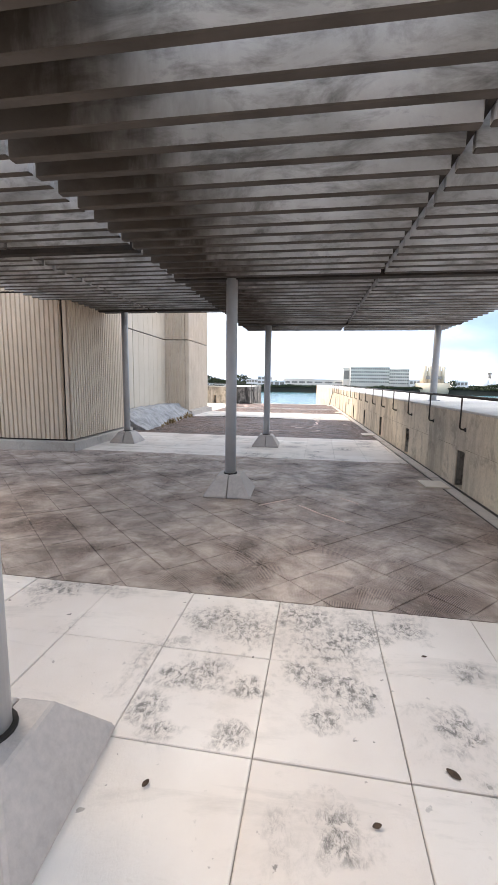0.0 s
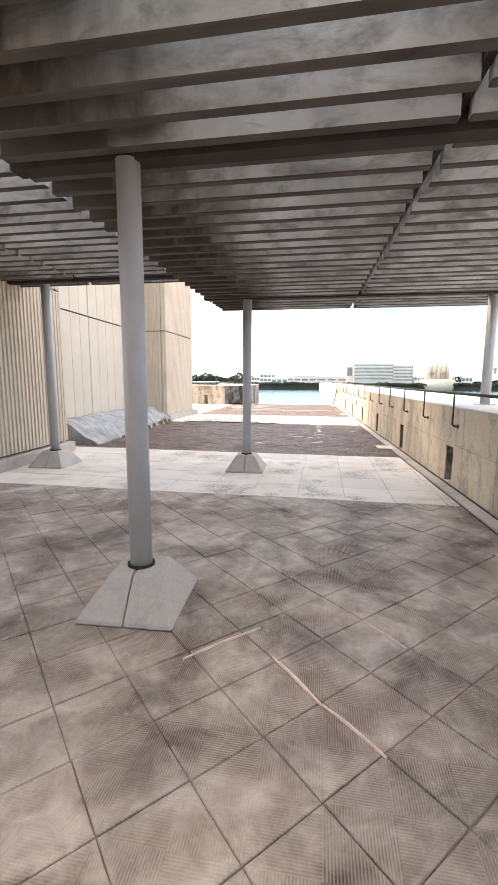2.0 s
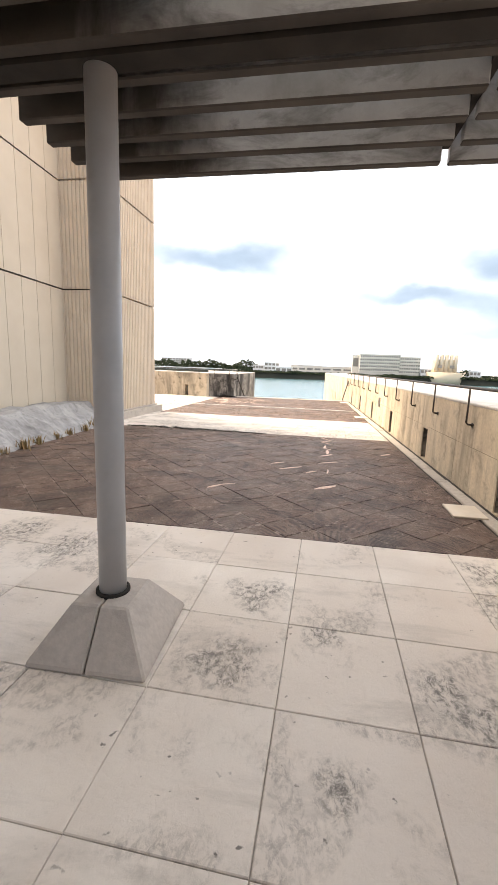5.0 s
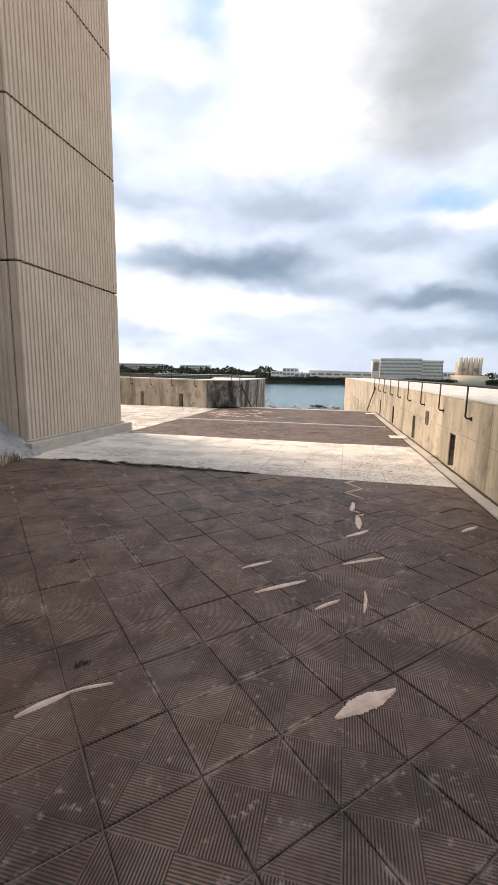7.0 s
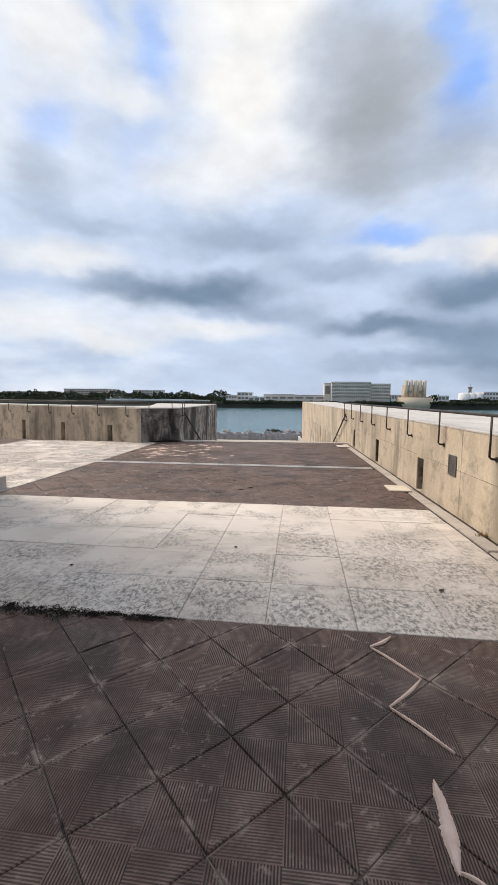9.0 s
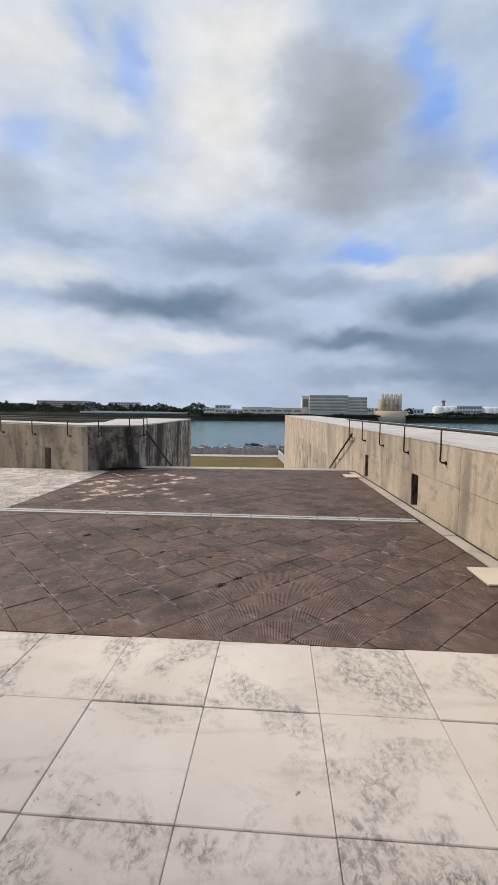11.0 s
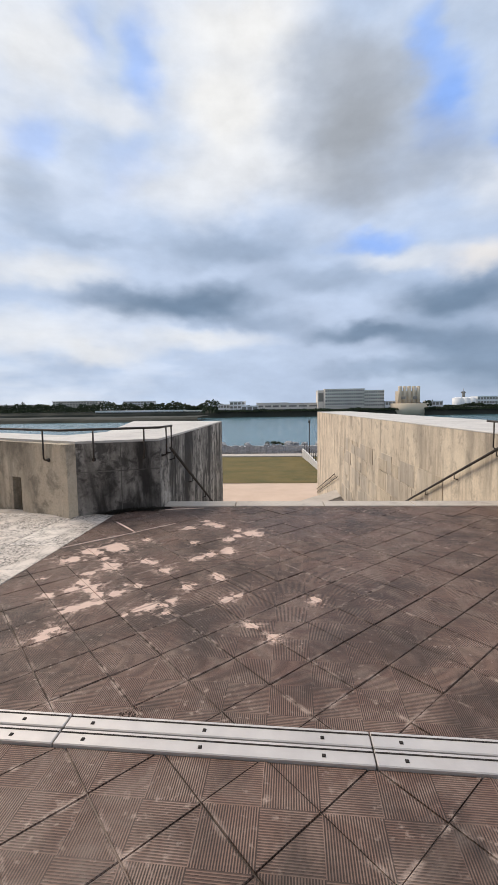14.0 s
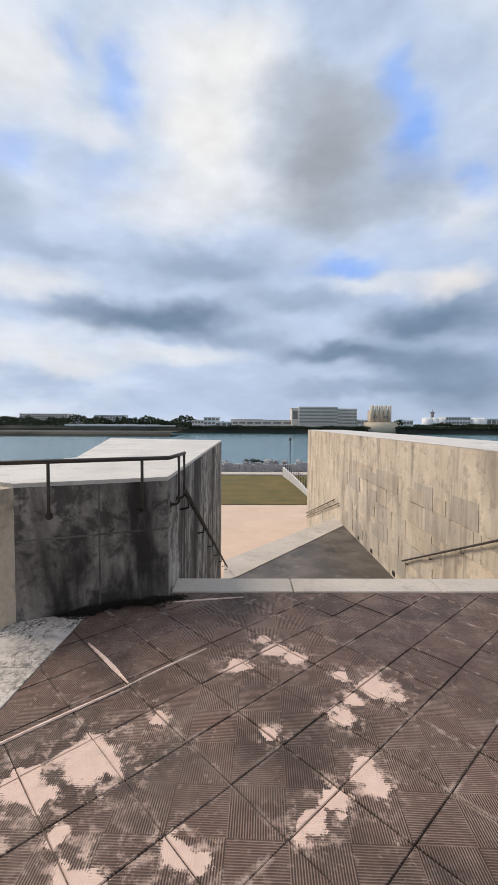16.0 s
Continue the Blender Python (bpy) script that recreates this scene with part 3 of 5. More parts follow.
def box(bm, x0, x1, y0, y1, z0, z1):
    v = [bm.verts.new(p) for p in ((x0, y0, z0), (x1, y0, z0), (x1, y1, z0), (x0, y1, z0), (x0, y0, z1), (x1, y0, z1), (x1, y1, z1), (x0, y1, z1))]
    for f in ((3, 2, 1, 0), (4, 5, 6, 7), (0, 1, 5, 4), (1, 2, 6, 5), (2, 3, 7, 6), (3, 0, 4, 7)):
        bm.faces.new([v[i] for i in f])
    return v


def bevelled(bm, w=0.01, segments=1):
    bmesh.ops.bevel(bm, geom=list(bm.edges), offset=w, segments=segments, affect="EDGES", clamp_overlap=True)
    return bm


def boxes(*dims, bevel=0.0):
    bm = bmesh.new()
    for d in dims:
        box(bm, *d)
    return bevelled(bm, bevel) if bevel else bm


def prism(bm, ring, z0, z1):
    """An upright prism over a ring of (x, y), counter-clockwise."""
    a = [bm.verts.new((x, y, z0)) for x, y in ring]
    b = [bm.verts.new((x, y, z1)) for x, y in ring]
    k = len(ring)
    bm.faces.new(a[::-1]), bm.faces.new(b)
    for i in range(k):
        bm.faces.new((a[i], a[(i + 1) % k], b[(i + 1) % k], b[i]))
    return bm


def tube(bm, pts, r, sides=8):
    """A round bar through points."""
    pts = [Vector(p) for p in pts]
    rings = []
    for i, p in enumerate(pts):
        a, b = pts[max(i - 1, 0)], pts[min(i + 1, len(pts) - 1)]
        q = (b - a).to_track_quat("Z", "Y")
        rings.append([bm.verts.new(p + q @ Vector((r * math.cos(k * math.tau / sides), r * math.sin(k * math.tau / sides), 0))) for k in range(sides)])
    for a, b in zip(rings, rings[1:]):
        for k in range(sides):
            f = bm.faces.new((a[k], a[(k + 1) % sides], b[(k + 1) % sides], b[k]))
            f.smooth = True
    bm.faces.new(rings[0][::-1]), bm.faces.new(rings[-1])
    return bm


def frustum(bm, hx, hy, tx, ty, h, z=0.0):
    lo = [bm.verts.new((sx * hx, sy * hy, z)) for sx, sy in ((-1, -1), (1, -1), (1, 1), (-1, 1))]
    hi = [bm.verts.new((sx * tx, sy * ty, z + h)) for sx, sy in ((-1, -1), (1, -1), (1, 1), (-1, 1))]
    bm.faces.new(lo[::-1]), bm.faces.new(hi)
    for i in range(4):
        bm.faces.new((lo[i], lo[(i + 1) % 4], hi[(i + 1) % 4], hi[i]))
    return bm


# ---- large structure: deck, ramparts, stairs, shore ----
WALL_X, TOP = 2.12, 0.97
DECK_END, SLOTS = 26.72, [7.49 + 2.62 * i for i in range(8)]

deck = tagged(part("floor", boxes((-14, 1.9, -6, DECK_END, -1.2, -0.03)), SCREED), "sandy concrete bed under the terrace paving", "floor", kind="structure")


def rampart_right():
    """Thick parapet on the sea side, with weep slots through its foot, running on past the stairs."""
    bm = bmesh.new()
    y0 = -6.0
    for y in SLOTS:
        box(bm, WALL_X, 4.4, y0, y - 0.13, -1.2, TOP - 0.03)
        box(bm, WALL_X, 4.4, y - 0.13, y + 0.13, 0.46, TOP - 0.03)
        box(bm, 3.3, 4.4, y - 0.13, y + 0.13, -1.2, 0.46)
        box(bm, WALL_X, 3.3, y - 0.13, y + 0.13, -1.2, 0.0)
        y0 = y + 0.13
    box(bm, WALL_X, 4.4, y0, 51.5, -5.9, TOP - 0.03)
    box(bm, 2.42, 4.4, -6.0, y0, -5.9, -1.2)
    w = tagged(part("wall_east", bm, CONCRETE), "weathered beige concrete parapet with weep slots at its foot", "parapet wall", kind="structure")
    # far jamb and back of each slot carry a thin darker lining
    for y in SLOTS:
        part("slot_lining", boxes((WALL_X + 0.012, 3.29, y + 0.122, y + 0.128, 0.004, 0.455), (3.28, 3.29, y - 0.12, y + 0.122, 0.004, 0.455)), SOOTY, w, "dark jamb lining inside the weep slot")
    part("coping", boxes((WALL_X - 0.004, 4.42, -6.0, 51.52, TOP - 0.03, TOP), bevel=0.008), TOPPING, w, "pale weathered top of the parapet")
    return w


east = rampart_right()

NBC, NBE = Vector((-3.71, 26.2)), Vector((-2.72, 26.6))
LEFT_WAY = Vector((-0.875, 0.485)).normalized()


def rampart_left():
    far = NBC + LEFT_WAY * 16
    deep = Vector((0.485, 0.875)) * 0.78
    ring = [NBC, NBE, Vector((-2.68, 33.6)), Vector((-5.7, 34.6)), Vector((-4.15, 28.4)), NBC + LEFT_WAY * 1.3 + deep, far + deep, far]
    ring = [(v.x, v.y) for v in ring]
    bm = prism(bmesh.new(), ring, -5.9, TOP - 0.02)
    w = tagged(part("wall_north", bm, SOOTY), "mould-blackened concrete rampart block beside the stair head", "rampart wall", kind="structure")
    part("coping", prism(bmesh.new(), [(x * 1.0, y - 0.004) for x, y in ring], TOP - 0.02, TOP + 0.01), TOPPING, w, "pale weathered top of the rampart")
    # the beige face that runs off to the side, with its own slots
    n = Vector((-LEFT_WAY.y, LEFT_WAY.x)) * -1
    if n.y > 0:
        n = -n
    bm = bmesh.new()
    cuts = [0.0] + [d for k in range(6) for d in (1.05 + 2.3 * k, 1.27 + 2.3 * k)] + [15.8]
    for i in range(len(cuts) - 1):
        a, b = NBC + LEFT_WAY * cuts[i], NBC + LEFT_WAY * cuts[i + 1]
        z0 = 0.45 if i % 2 else -0.3
        prism(bm, [(p.x, p.y) for p in (b + n * 0.14, a + n * 0.14, a + n * 0.002, b + n * 0.002)][::1], z0, TOP - 0.02)
    bmesh.ops.recalc_face_normals(bm, faces=bm.faces)
    part("facing", bm, STAINED, w, "beige weathered concrete face with slots")
    return w


north = rampart_left()


def stairs():
    """Wide flight from the deck to the landing, then on to the plaza."""
    st = empty("stairs", (0, 27.0, 0), "pale concrete stairs descending between the ramparts", "stairs", kind="structure")
    lip = bmesh.new()
    x = -2.72
    for i, w in enumerate((1.02, 1.25, 1.25, 1.32)):
        box(lip, x + 0.004, x + w - 0.004, DECK_END, 27.02, -0.3, 0.012)
        x += w
    part("nosing", bevelled(lip, 0.008), KERB, st, "pale stone edge at the head of the stairs").location = (0, -27.0, 0)
    for i in range(1, 18):
        y = 27.02 + 0.4 * (i - 1)
        part("step", boxes((-2.7, WALL_X, y, y + 0.42, -0.164 * i - 0.5, -0.164 * i), bevel=0.008), KERB, st).location = (0, -27.0, 0)
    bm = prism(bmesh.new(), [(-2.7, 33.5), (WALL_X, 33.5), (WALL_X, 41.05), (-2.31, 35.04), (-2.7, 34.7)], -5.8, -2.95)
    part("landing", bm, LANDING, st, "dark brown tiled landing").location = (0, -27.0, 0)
    bm = prism(bmesh.new(), [(-2.7, 34.75), (-2.31, 35.04), (WALL_X, 41.05), (WALL_X, 42.6), (-2.7, 36.5)], -5.8, -2.93)
    part("landing_edge", bm, KERB, st, "pale concrete border of the landing").location = (0, -27.0, 0)
    for i in range(16):
        s = 0.5 * i
        z = -2.95 - 0.172 * (i + 1)
        if z < -5.8:
            break
        bm = prism(bmesh.new(), [(-2.7, 36.5 + s), (WALL_X, 42.6 + s), (WALL_X, 43.12 + s), (-2.7, 37.02 + s)], -5.85, z)
        part("step", bm, KERB, st).location = (0, -27.0, 0)
    return st


stairs()


def grid_sheet(name, x0, x1, y0, y1, z, material, label, category, nx=2, ny=2):
    bm = bmesh.new()
    vs = [[bm.verts.new((x0 + (x1 - x0) * i / nx, y0 + (y1 - y0) * j / ny, z)) for i in range(nx + 1)] for j in range(ny + 1)]
    for j in range(ny):
        for i in range(nx):
            bm.faces.new((vs[j][i], vs[j][i + 1], vs[j + 1][i + 1], vs[j + 1][i]))
    return tagged(part(name, bm, material), label, category, kind="structure")


def grass_material():
    m = Mat("mown_lawn", 0.9)
    col = m.mix(m.ramp(m.noise(0.35, 5), (0.35, 0.0), (0.65, 1.0)), (0.070, 0.066, 0.016), (0.145, 0.105, 0.03))
    col = m.mix(m.ramp(m.noise(7, 4), (0.3, 0.0), (0.7, 0.5)), col, (0.16, 0.12, 0.04))
    m.bump(m.noise(30, 4), 0.6, 0.04)
    return m.done(col)


LAWN = grass_material()
grid_sheet("ground", -300, 300, -60, 86, -5.85, PLAZA, "pinkish plaza paving below the terrace", "ground")
grid_sheet("lawn", -160, 60, 60.4, 81.0, -5.80, LAWN, "mown green and brown lawn strip", "lawn")
grid_sheet("water", -4000, 4000, 80, 4900, -8.0, WATER, "grey-green sea water in the bay", "water", 4, 4)
tagged(part("kerb", boxes((-160, 60, 81.0, 84.0, -5.85, -5.66)), KERB), "pale promenade kerb beyond the lawn", "kerb", kind="structure")

# ---- gutter along the parapet ----
gutter = empty("gutter", (1.9, 0, 0), "narrow concrete gutter at the foot of the parapet", "gutter", kind="structure")
part("channel", boxes((1.9, WALL_X, -6, DECK_END, -1.2, -0.012)), JOINT, gutter).location = (-1.9, 0, 0)
rng = random.Random(4)
y = -1.0
while y < DECK_END - 0.7:
    w = 0.6
    dz = rng.uniform(-0.004, 0.008)
    part("kerb_stone", boxes((1.93, 2.065, y + 0.006, y + w - 0.006, -0.1, 0.002 + dz), bevel=0.007), KERB, gutter).location = (-1.9, 0, 0)
    y += w

for i in (0, 2, 5, 7):
    ob = part("cover_plate", boxes((-0.15, 0.15, -0.18, 0.18, -0.012, 0.008), bevel=0.004), PLATE)
    ob.location, ob.rotation_euler = (1.84, SLOTS[i] + 0.05, 0.014), (0, 0, rng.uniform(-0.03, 0.03))
    tagged(ob, "cream concrete cover plate over the gutter outlet", "cover plate", "gutter cover plates")

# ---- expansion joint across the deck ----
joint = empty("expansion_joint_cover", (22.455 * math.sin(radians(2.7)), 22.455 * math.cos(radians(2.7)), 0), "two pale metal strips over the expansion joint", "joint cover", kind="structure")
joint.rotation_euler = (0, 0, radians(-2.7))
for dy, w in ((-0.088, 0.083), (0.003, 0.083)):
    x = -4.48
    while x < 0.8:
        e = min(x + 1.32, 0.82)
        part("strip", boxes((x + 0.003, e - 0.003, dy, dy + w, -0.02, 0.016), bevel=0.004), METAL, joint)
        part("rib", boxes((x + 0.005, e - 0.005, dy + w - 0.024, dy + w - 0.018, 0.014, 0.0185)), GAP, joint, "thin dark groove along the strip")
        for k in range(3):
            part("screw", frustum(bmesh.new(), 0.008, 0.008, 0.006, 0.006, 0.004, 0.016), GAP, joint).location = (x + 0.12 + 0.5 * k, dy + 0.03, 0)
        x += 1.32
part("seal", boxes((-4.48, 0.82, -0.02, 0.03, -0.02, 0.006)), GAP, joint)

# ---- pergola ----
PITCH, DEPTH, THICK = 0.207, 0.2, 0.055


def louvre_mesh(length):
    bm = bevelled(boxes((0, length, -THICK / 2, THICK / 2, 0, DEPTH)), 0.006)
    me = bpy.data.meshes.new("louvre")
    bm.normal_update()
    # downward faces take the dark colour that stands for their shade
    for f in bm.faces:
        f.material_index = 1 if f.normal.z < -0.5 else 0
    bm.to_mesh(me)
    bm.free()
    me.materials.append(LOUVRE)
    me.materials.append(SHADED_UNDER)
    return me


def pergola(x0, joints, x1, y0, y1, z, label, beams, girders, fan=0.0):
    """Deep boards side by side on cross beams, hung under girders; the line of joints strays from the boards' square by fan per metre."""
    run = y1 - y0
    p = empty("pergola", (x0 - run * math.sin(radians(2.7)), y1 - run * math.cos(radians(2.7)), z), label, "pergola", "terrace pergolas")
    p.rotation_euler = (0, 0, radians(-2.7))   # square to the paving
    n = int(run / PITCH)
    r = random.Random(int(x0 * 10))
    for k in range(n + 1):
        back = k * PITCH
        cuts = [x0, *(x + fan * back for x in (*joints, x1))]
        for a, b in zip(cuts, cuts[1:]):
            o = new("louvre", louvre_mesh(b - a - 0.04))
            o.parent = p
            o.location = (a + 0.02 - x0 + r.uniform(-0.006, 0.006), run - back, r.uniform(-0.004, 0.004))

    def lengthwise(name, xa, xb, za, zb, material, label_, stray):
        ring = [(xa + stray * run - x0, 0), (xb + stray * run - x0, 0), (xb - x0, run), (xa - x0, run)]
        part(name, prism(bmesh.new(), ring, za, zb), material, p, label_)

    for yb in beams:
        part("cross_beam", boxes((0, x1 - x0, yb - y0 - 0.05, yb - y0 + 0.05, -0.012, 0.3)), GAP, p, "dark brown steel cross beam")
    # near-black strips paint the shadow band where the louvre ends meet
    for xj in joints:
        lengthwise("joint_bar", xj - 0.018, xj + 0.018, 0.07, DEPTH + 0.01, GAP, "dark strip standing for the shade between the louvre ends", fan)
    for xa, xb in girders:
        lengthwise("girder", xa, xb, DEPTH + 0.012, DEPTH + 0.25, GIRDER, "dark girder above the louvres", fan if xa > joints[0] - 0.2 else 0.0)
    return p


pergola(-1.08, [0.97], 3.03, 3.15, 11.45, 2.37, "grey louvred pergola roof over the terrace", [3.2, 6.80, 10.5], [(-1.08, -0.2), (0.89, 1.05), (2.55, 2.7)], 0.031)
pergola(-4.32, [-2.77], -1.40, 3.15, 10.55, 2.60, "grey louvred pergola roof beside the building", [6.60, 10.3], [(-3.8, -3.4), (-2.87, -2.67)])


def column(x, y, z0, z1, footing=True):
    c = empty("column", (x, y, z0), "pale grey painted steel column" + (" on a split concrete footing" if footing else " standing on the parapet"), "column", "pergola columns")
    h = 0.0
    if footing:
        h = 0.225
        for s in (-1, 1):
            bm = bmesh.new()
            lo = [(0.003, -0.29), (0.262, -0.29), (0.262, 0.29), (0.003, 0.29)]
            hi = [(0.003, -0.135), (0.128, -0.135), (0.128, 0.135), (0.003, 0.135)]
            a = [bm.verts.new((s * px, py, 0.0)) for px, py in lo]
            m_ = [bm.verts.new((s * px, py, 0.02)) for px, py in lo]
            b = [bm.verts.new((s * px, py, h)) for px, py in hi]
            bm.faces.new(a), bm.faces.new(b)
            for i in range(4):
                j = (i + 1) % 4
                bm.faces.new((a[i], a[j], m_[j], m_[i])), bm.faces.new((m_[i], m_[j], b[j], b[i]))
            bmesh.ops.recalc_face_normals(bm, faces=bm.faces)
            part("footing_half", bevelled(bm, 0.008), FOOT, c, "cast concrete half of the footing")
        part("collar", tube(bmesh.new(), [(0, 0, h - 0.005), (0, 0, h + 0.012)], 0.078, 20), GAP, c, "dark seal round the foot")
    part("shaft", tube(bmesh.new(), [(0, 0, h - 0.02), (0, 0, z1 - z0)], 0.062, 24), PAINT, c)
    if not footing:
        part("base_plate", boxes((-0.1, 0.1, -0.1, 0.1, 0, 0.015), bevel=0.003), PAINT, c)
    return c


column(-0.66, 6.76, 0, 2.37)
column(-0.53, 10.5, 0, 2.37)
column(-0.8, 3.07, 0, 2.37)
column(-3.4, 10.37, 0, 2.6)
column(2.63, 10.45, TOP, 2.37, False)


# ---- rails on the walls ----
def wall_rail(name, run, inward, posts, label, z=1.135, r=0.016):
    """A bar along the wall top, on bars that run down the face and bend into it."""
    rail = empty(name, (run[0][0], run[0][1], z), label, "railing", "parapet railings")
    o = Vector((run[0][0], run[0][1], z))
    part("bar", tube(bmesh.new(), [Vector((x, y, z)) - o for x, y in run], r), IRON, rail)
    for (x, y), (ix, iy) in zip(posts, inward):
        foot = Vector((x + ix * 0.075, y + iy * 0.075, 0.735))
        p = [(x, y, z), (x, y, 0.76), (x + ix * 0.02, y + iy * 0.02, 0.74), tuple(foot)]
        post = part("post", tube(bmesh.new(), [Vector(q) - o for q in p], 0.0115), IRON, rail)
        q = Vector((ix, iy, 0)) * 0.012
        part("rosette", tube(bmesh.new(), [foot - o - q * 1.2, foot - o + q * 0.2], 0.026, 10), IRON, post)
    return rail


ys = [7.4 + 1.238 * k for k in range(-6, 17)]
wall_rail("railing", [(2.05, -3.0), (2.05, 27.4)], [(1, 0)] * len(ys), [(2.05, y) for y in ys], "thin rusty black iron rail along the parapet")
n1 = Vector((LEFT_WAY.y, -LEFT_WAY.x)) if LEFT_WAY.x > 0 else Vector((-LEFT_WAY.y, LEFT_WAY.x))
if n1.y > 0:
    n1 = -n1
way2 = (NBE - NBC).normalized()
n2 = Vector((way2.y, -way2.x))
corner = NBC + n1 * 0.2 + way2 * -0.02
run = [tuple(corner + LEFT_WAY * 15), tuple(corner), tuple(NBE + n2 * 0.07), (NBE.x + 0.07, NBE.y + 0.45)]
posts = [corner + LEFT_WAY * (0.35 + 1.24 * k) for k in range(11)]
ins = [tuple(-n1)] * 11
for d in (0.22, 0.86):
    posts.append(NBC + way2 * d + n2 * 0.07)
    ins.append(tuple(-n2))
posts += [Vector((NBE.x + 0.07, NBE.y + 0.12)), Vector((NBE.x + 0.07, NBE.y + 0.42))]
ins += [(-1, 0)] * 2
wall_rail("railing", run, ins, [tuple(p) for p in posts], "thin black iron rail round the rampart block")


def stair_rail(x, s, y0, z0, y1, z1, label):
    """A sloping handrail on short brackets; s is the way to the wall along x."""
    h = empty("handrail", (x, y0, z0), label, "handrail", "stair handrails")
    o = Vector((x, y0, z0))
    part("bar", tube(bmesh.new(), [(0, 0, 0), (0, y1 - y0, z1 - z0)], 0.021, 10), IRON, h)
    k = max(2, int((y1 - y0) / 1.3))
    for i in range(k + 1):
        f = (i + 0.15) / (k + 0.3)
        c = Vector((0, (y1 - y0) * f, (z1 - z0) * f))
        part("bracket", tube(bmesh.new(), [c, c + Vector((0, 0, -0.09)), c + Vector((s * 0.075, 0.02, -0.11))], 0.01, 6), IRON, h)


stair_rail(2.045, 1, 26.9, 0.82, 34.2, -2.2, "sloping black handrail on the beige stair wall")
stair_rail(-2.61, -1, 26.8, 0.83, 35.6, -2.85, "sloping black handrail on the dark rampart wall")
stair_rail(2.045, 1, 41.7, -2.1, 51.2, -4.8, "sloping handrail of the lower flight")
stair_rail(2.045, 1, 42.6, -2.1, 51.3, -4.6, "second sloping handrail of the lower flight")

# slots and worn blocks on the tall stair wall
for y, z in ((29.9, -1.5), (32.4, -2.45), (34.9, -2.9), (37.0, -2.9), (38.6, -2.9)):
    tagged(part("drain_slot", boxes((WALL_X - 0.006, WALL_X + 0.01, y, y + 0.22, z, z + 0.4)), GAP), "dark drain slot in the stair wall", "slot", "stair wall slots")

# patched blocks of render on the tall wall
PATCHES = [concrete("patched_render_" + w_, a_, b_, (0.22, 0.19, 0.16), 0.5) for w_, a_, b_ in (("light", (0.66, 0.58, 0.47), (0.52, 0.45, 0.35)), ("grey", (0.55, 0.485, 0.40), (0.42, 0.37, 0.30)), ("warm", (0.61, 0.52, 0.40), (0.46, 0.39, 0.295)))]
for k in range(80):
    y, z = rng.uniform(28.2, 40.5), rng.choice((-2.75, -2.2, -1.65, -1.1, -0.55))
    if z + 2.9 < (33.9 - y) * 0.42:
        continue
    w, h = rng.uniform(0.45, 1.1), rng.choice((0.52, 0.52, 0.34))
    p = 0.004 + 0.0002 * k
    part("render_patch", boxes((WALL_X - p, WALL_X + 0.01, y, y + w, z, z + h), bevel=0.0015), rng.choice(PATCHES), east)

# formwork seams on the dark rampart
mid = NBC + (NBE - NBC) * 0.52
for a, b, z0, z1 in ((NBC + way2 * 0.01, NBE, 0.564, 0.577), (mid - way2 * 0.006, mid + way2 * 0.006, 0.0, 0.94)):
    q = n2 * 0.0025
    bm = prism(bmesh.new(), [((a + q).x, (a + q).y), ((b + q).x, (b + q).y), ((b - q).x, (b - q).y), ((a - q).x, (a - q).y)], z0, z1)
    bmesh.ops.recalc_face_normals(bm, faces=bm.faces)
    part("seam", bm, SEAM, north)
for z in (0.57, -0.55, -1.6):
    part("seam", boxes((NBE.x - 0.01, NBE.x + 0.0025, 26.62, 33.4, z - 0.004, z + 0.004)), SEAM, north)

# pour line along the parapet, broken at the slots
y0 = -6.0
for y in [*SLOTS, DECK_END + 0.1]:
    part("seam", boxes((WALL_X - 0.0025, WALL_X + 0.01, y0, y - 0.14, 0.494, 0.499)), POUR, east)
    y0 = y + 0.14
for y in [v + 1.31 for v in SLOTS[:-1]]:
    part("seam", boxes((WALL_X - 0.002, WALL_X + 0.01, y, y + 0.005, 0.01, 0.94)), POUR, east)

# vent grille in the parapet
vent = empty("vent_grille", (WALL_X, 19.5, 0.53), "grey metal vent grille set in the parapet", "vent")
vent.scale = (1.0, 0.82, 0.86)
part("frame", boxes((-0.012, 0.0, -0.13, -0.11, -0.135, 0.135), (-0.012, 0.0, 0.11, 0.13, -0.135, 0.135), (-0.012, 0.0, -0.11, 0.11, 0.115, 0.135), (-0.012, 0.0, -0.11, 0.11, -0.135, -0.115)), GRILLE, vent)
part("backing", boxes((-0.004, -0.001, -0.11, 0.11, -0.115, 0.115)), GRILLE, vent)
for k in range(7):
    z = -0.112 + k * 0.033
    part("slat", boxes((-0.011, -0.004, -0.11, 0.11, z, z + 0.02)), GRILLE, vent)

# ---- building: ribbed blocks and the recessed smooth wall ----
TW_X, TW_Y0, TW_Y1, RECESS, STOREYS = -3.9, 17.42, 20.12, -4.82, [0.2, 2.75, 4.83, 6.9, 8.97, 11.0]


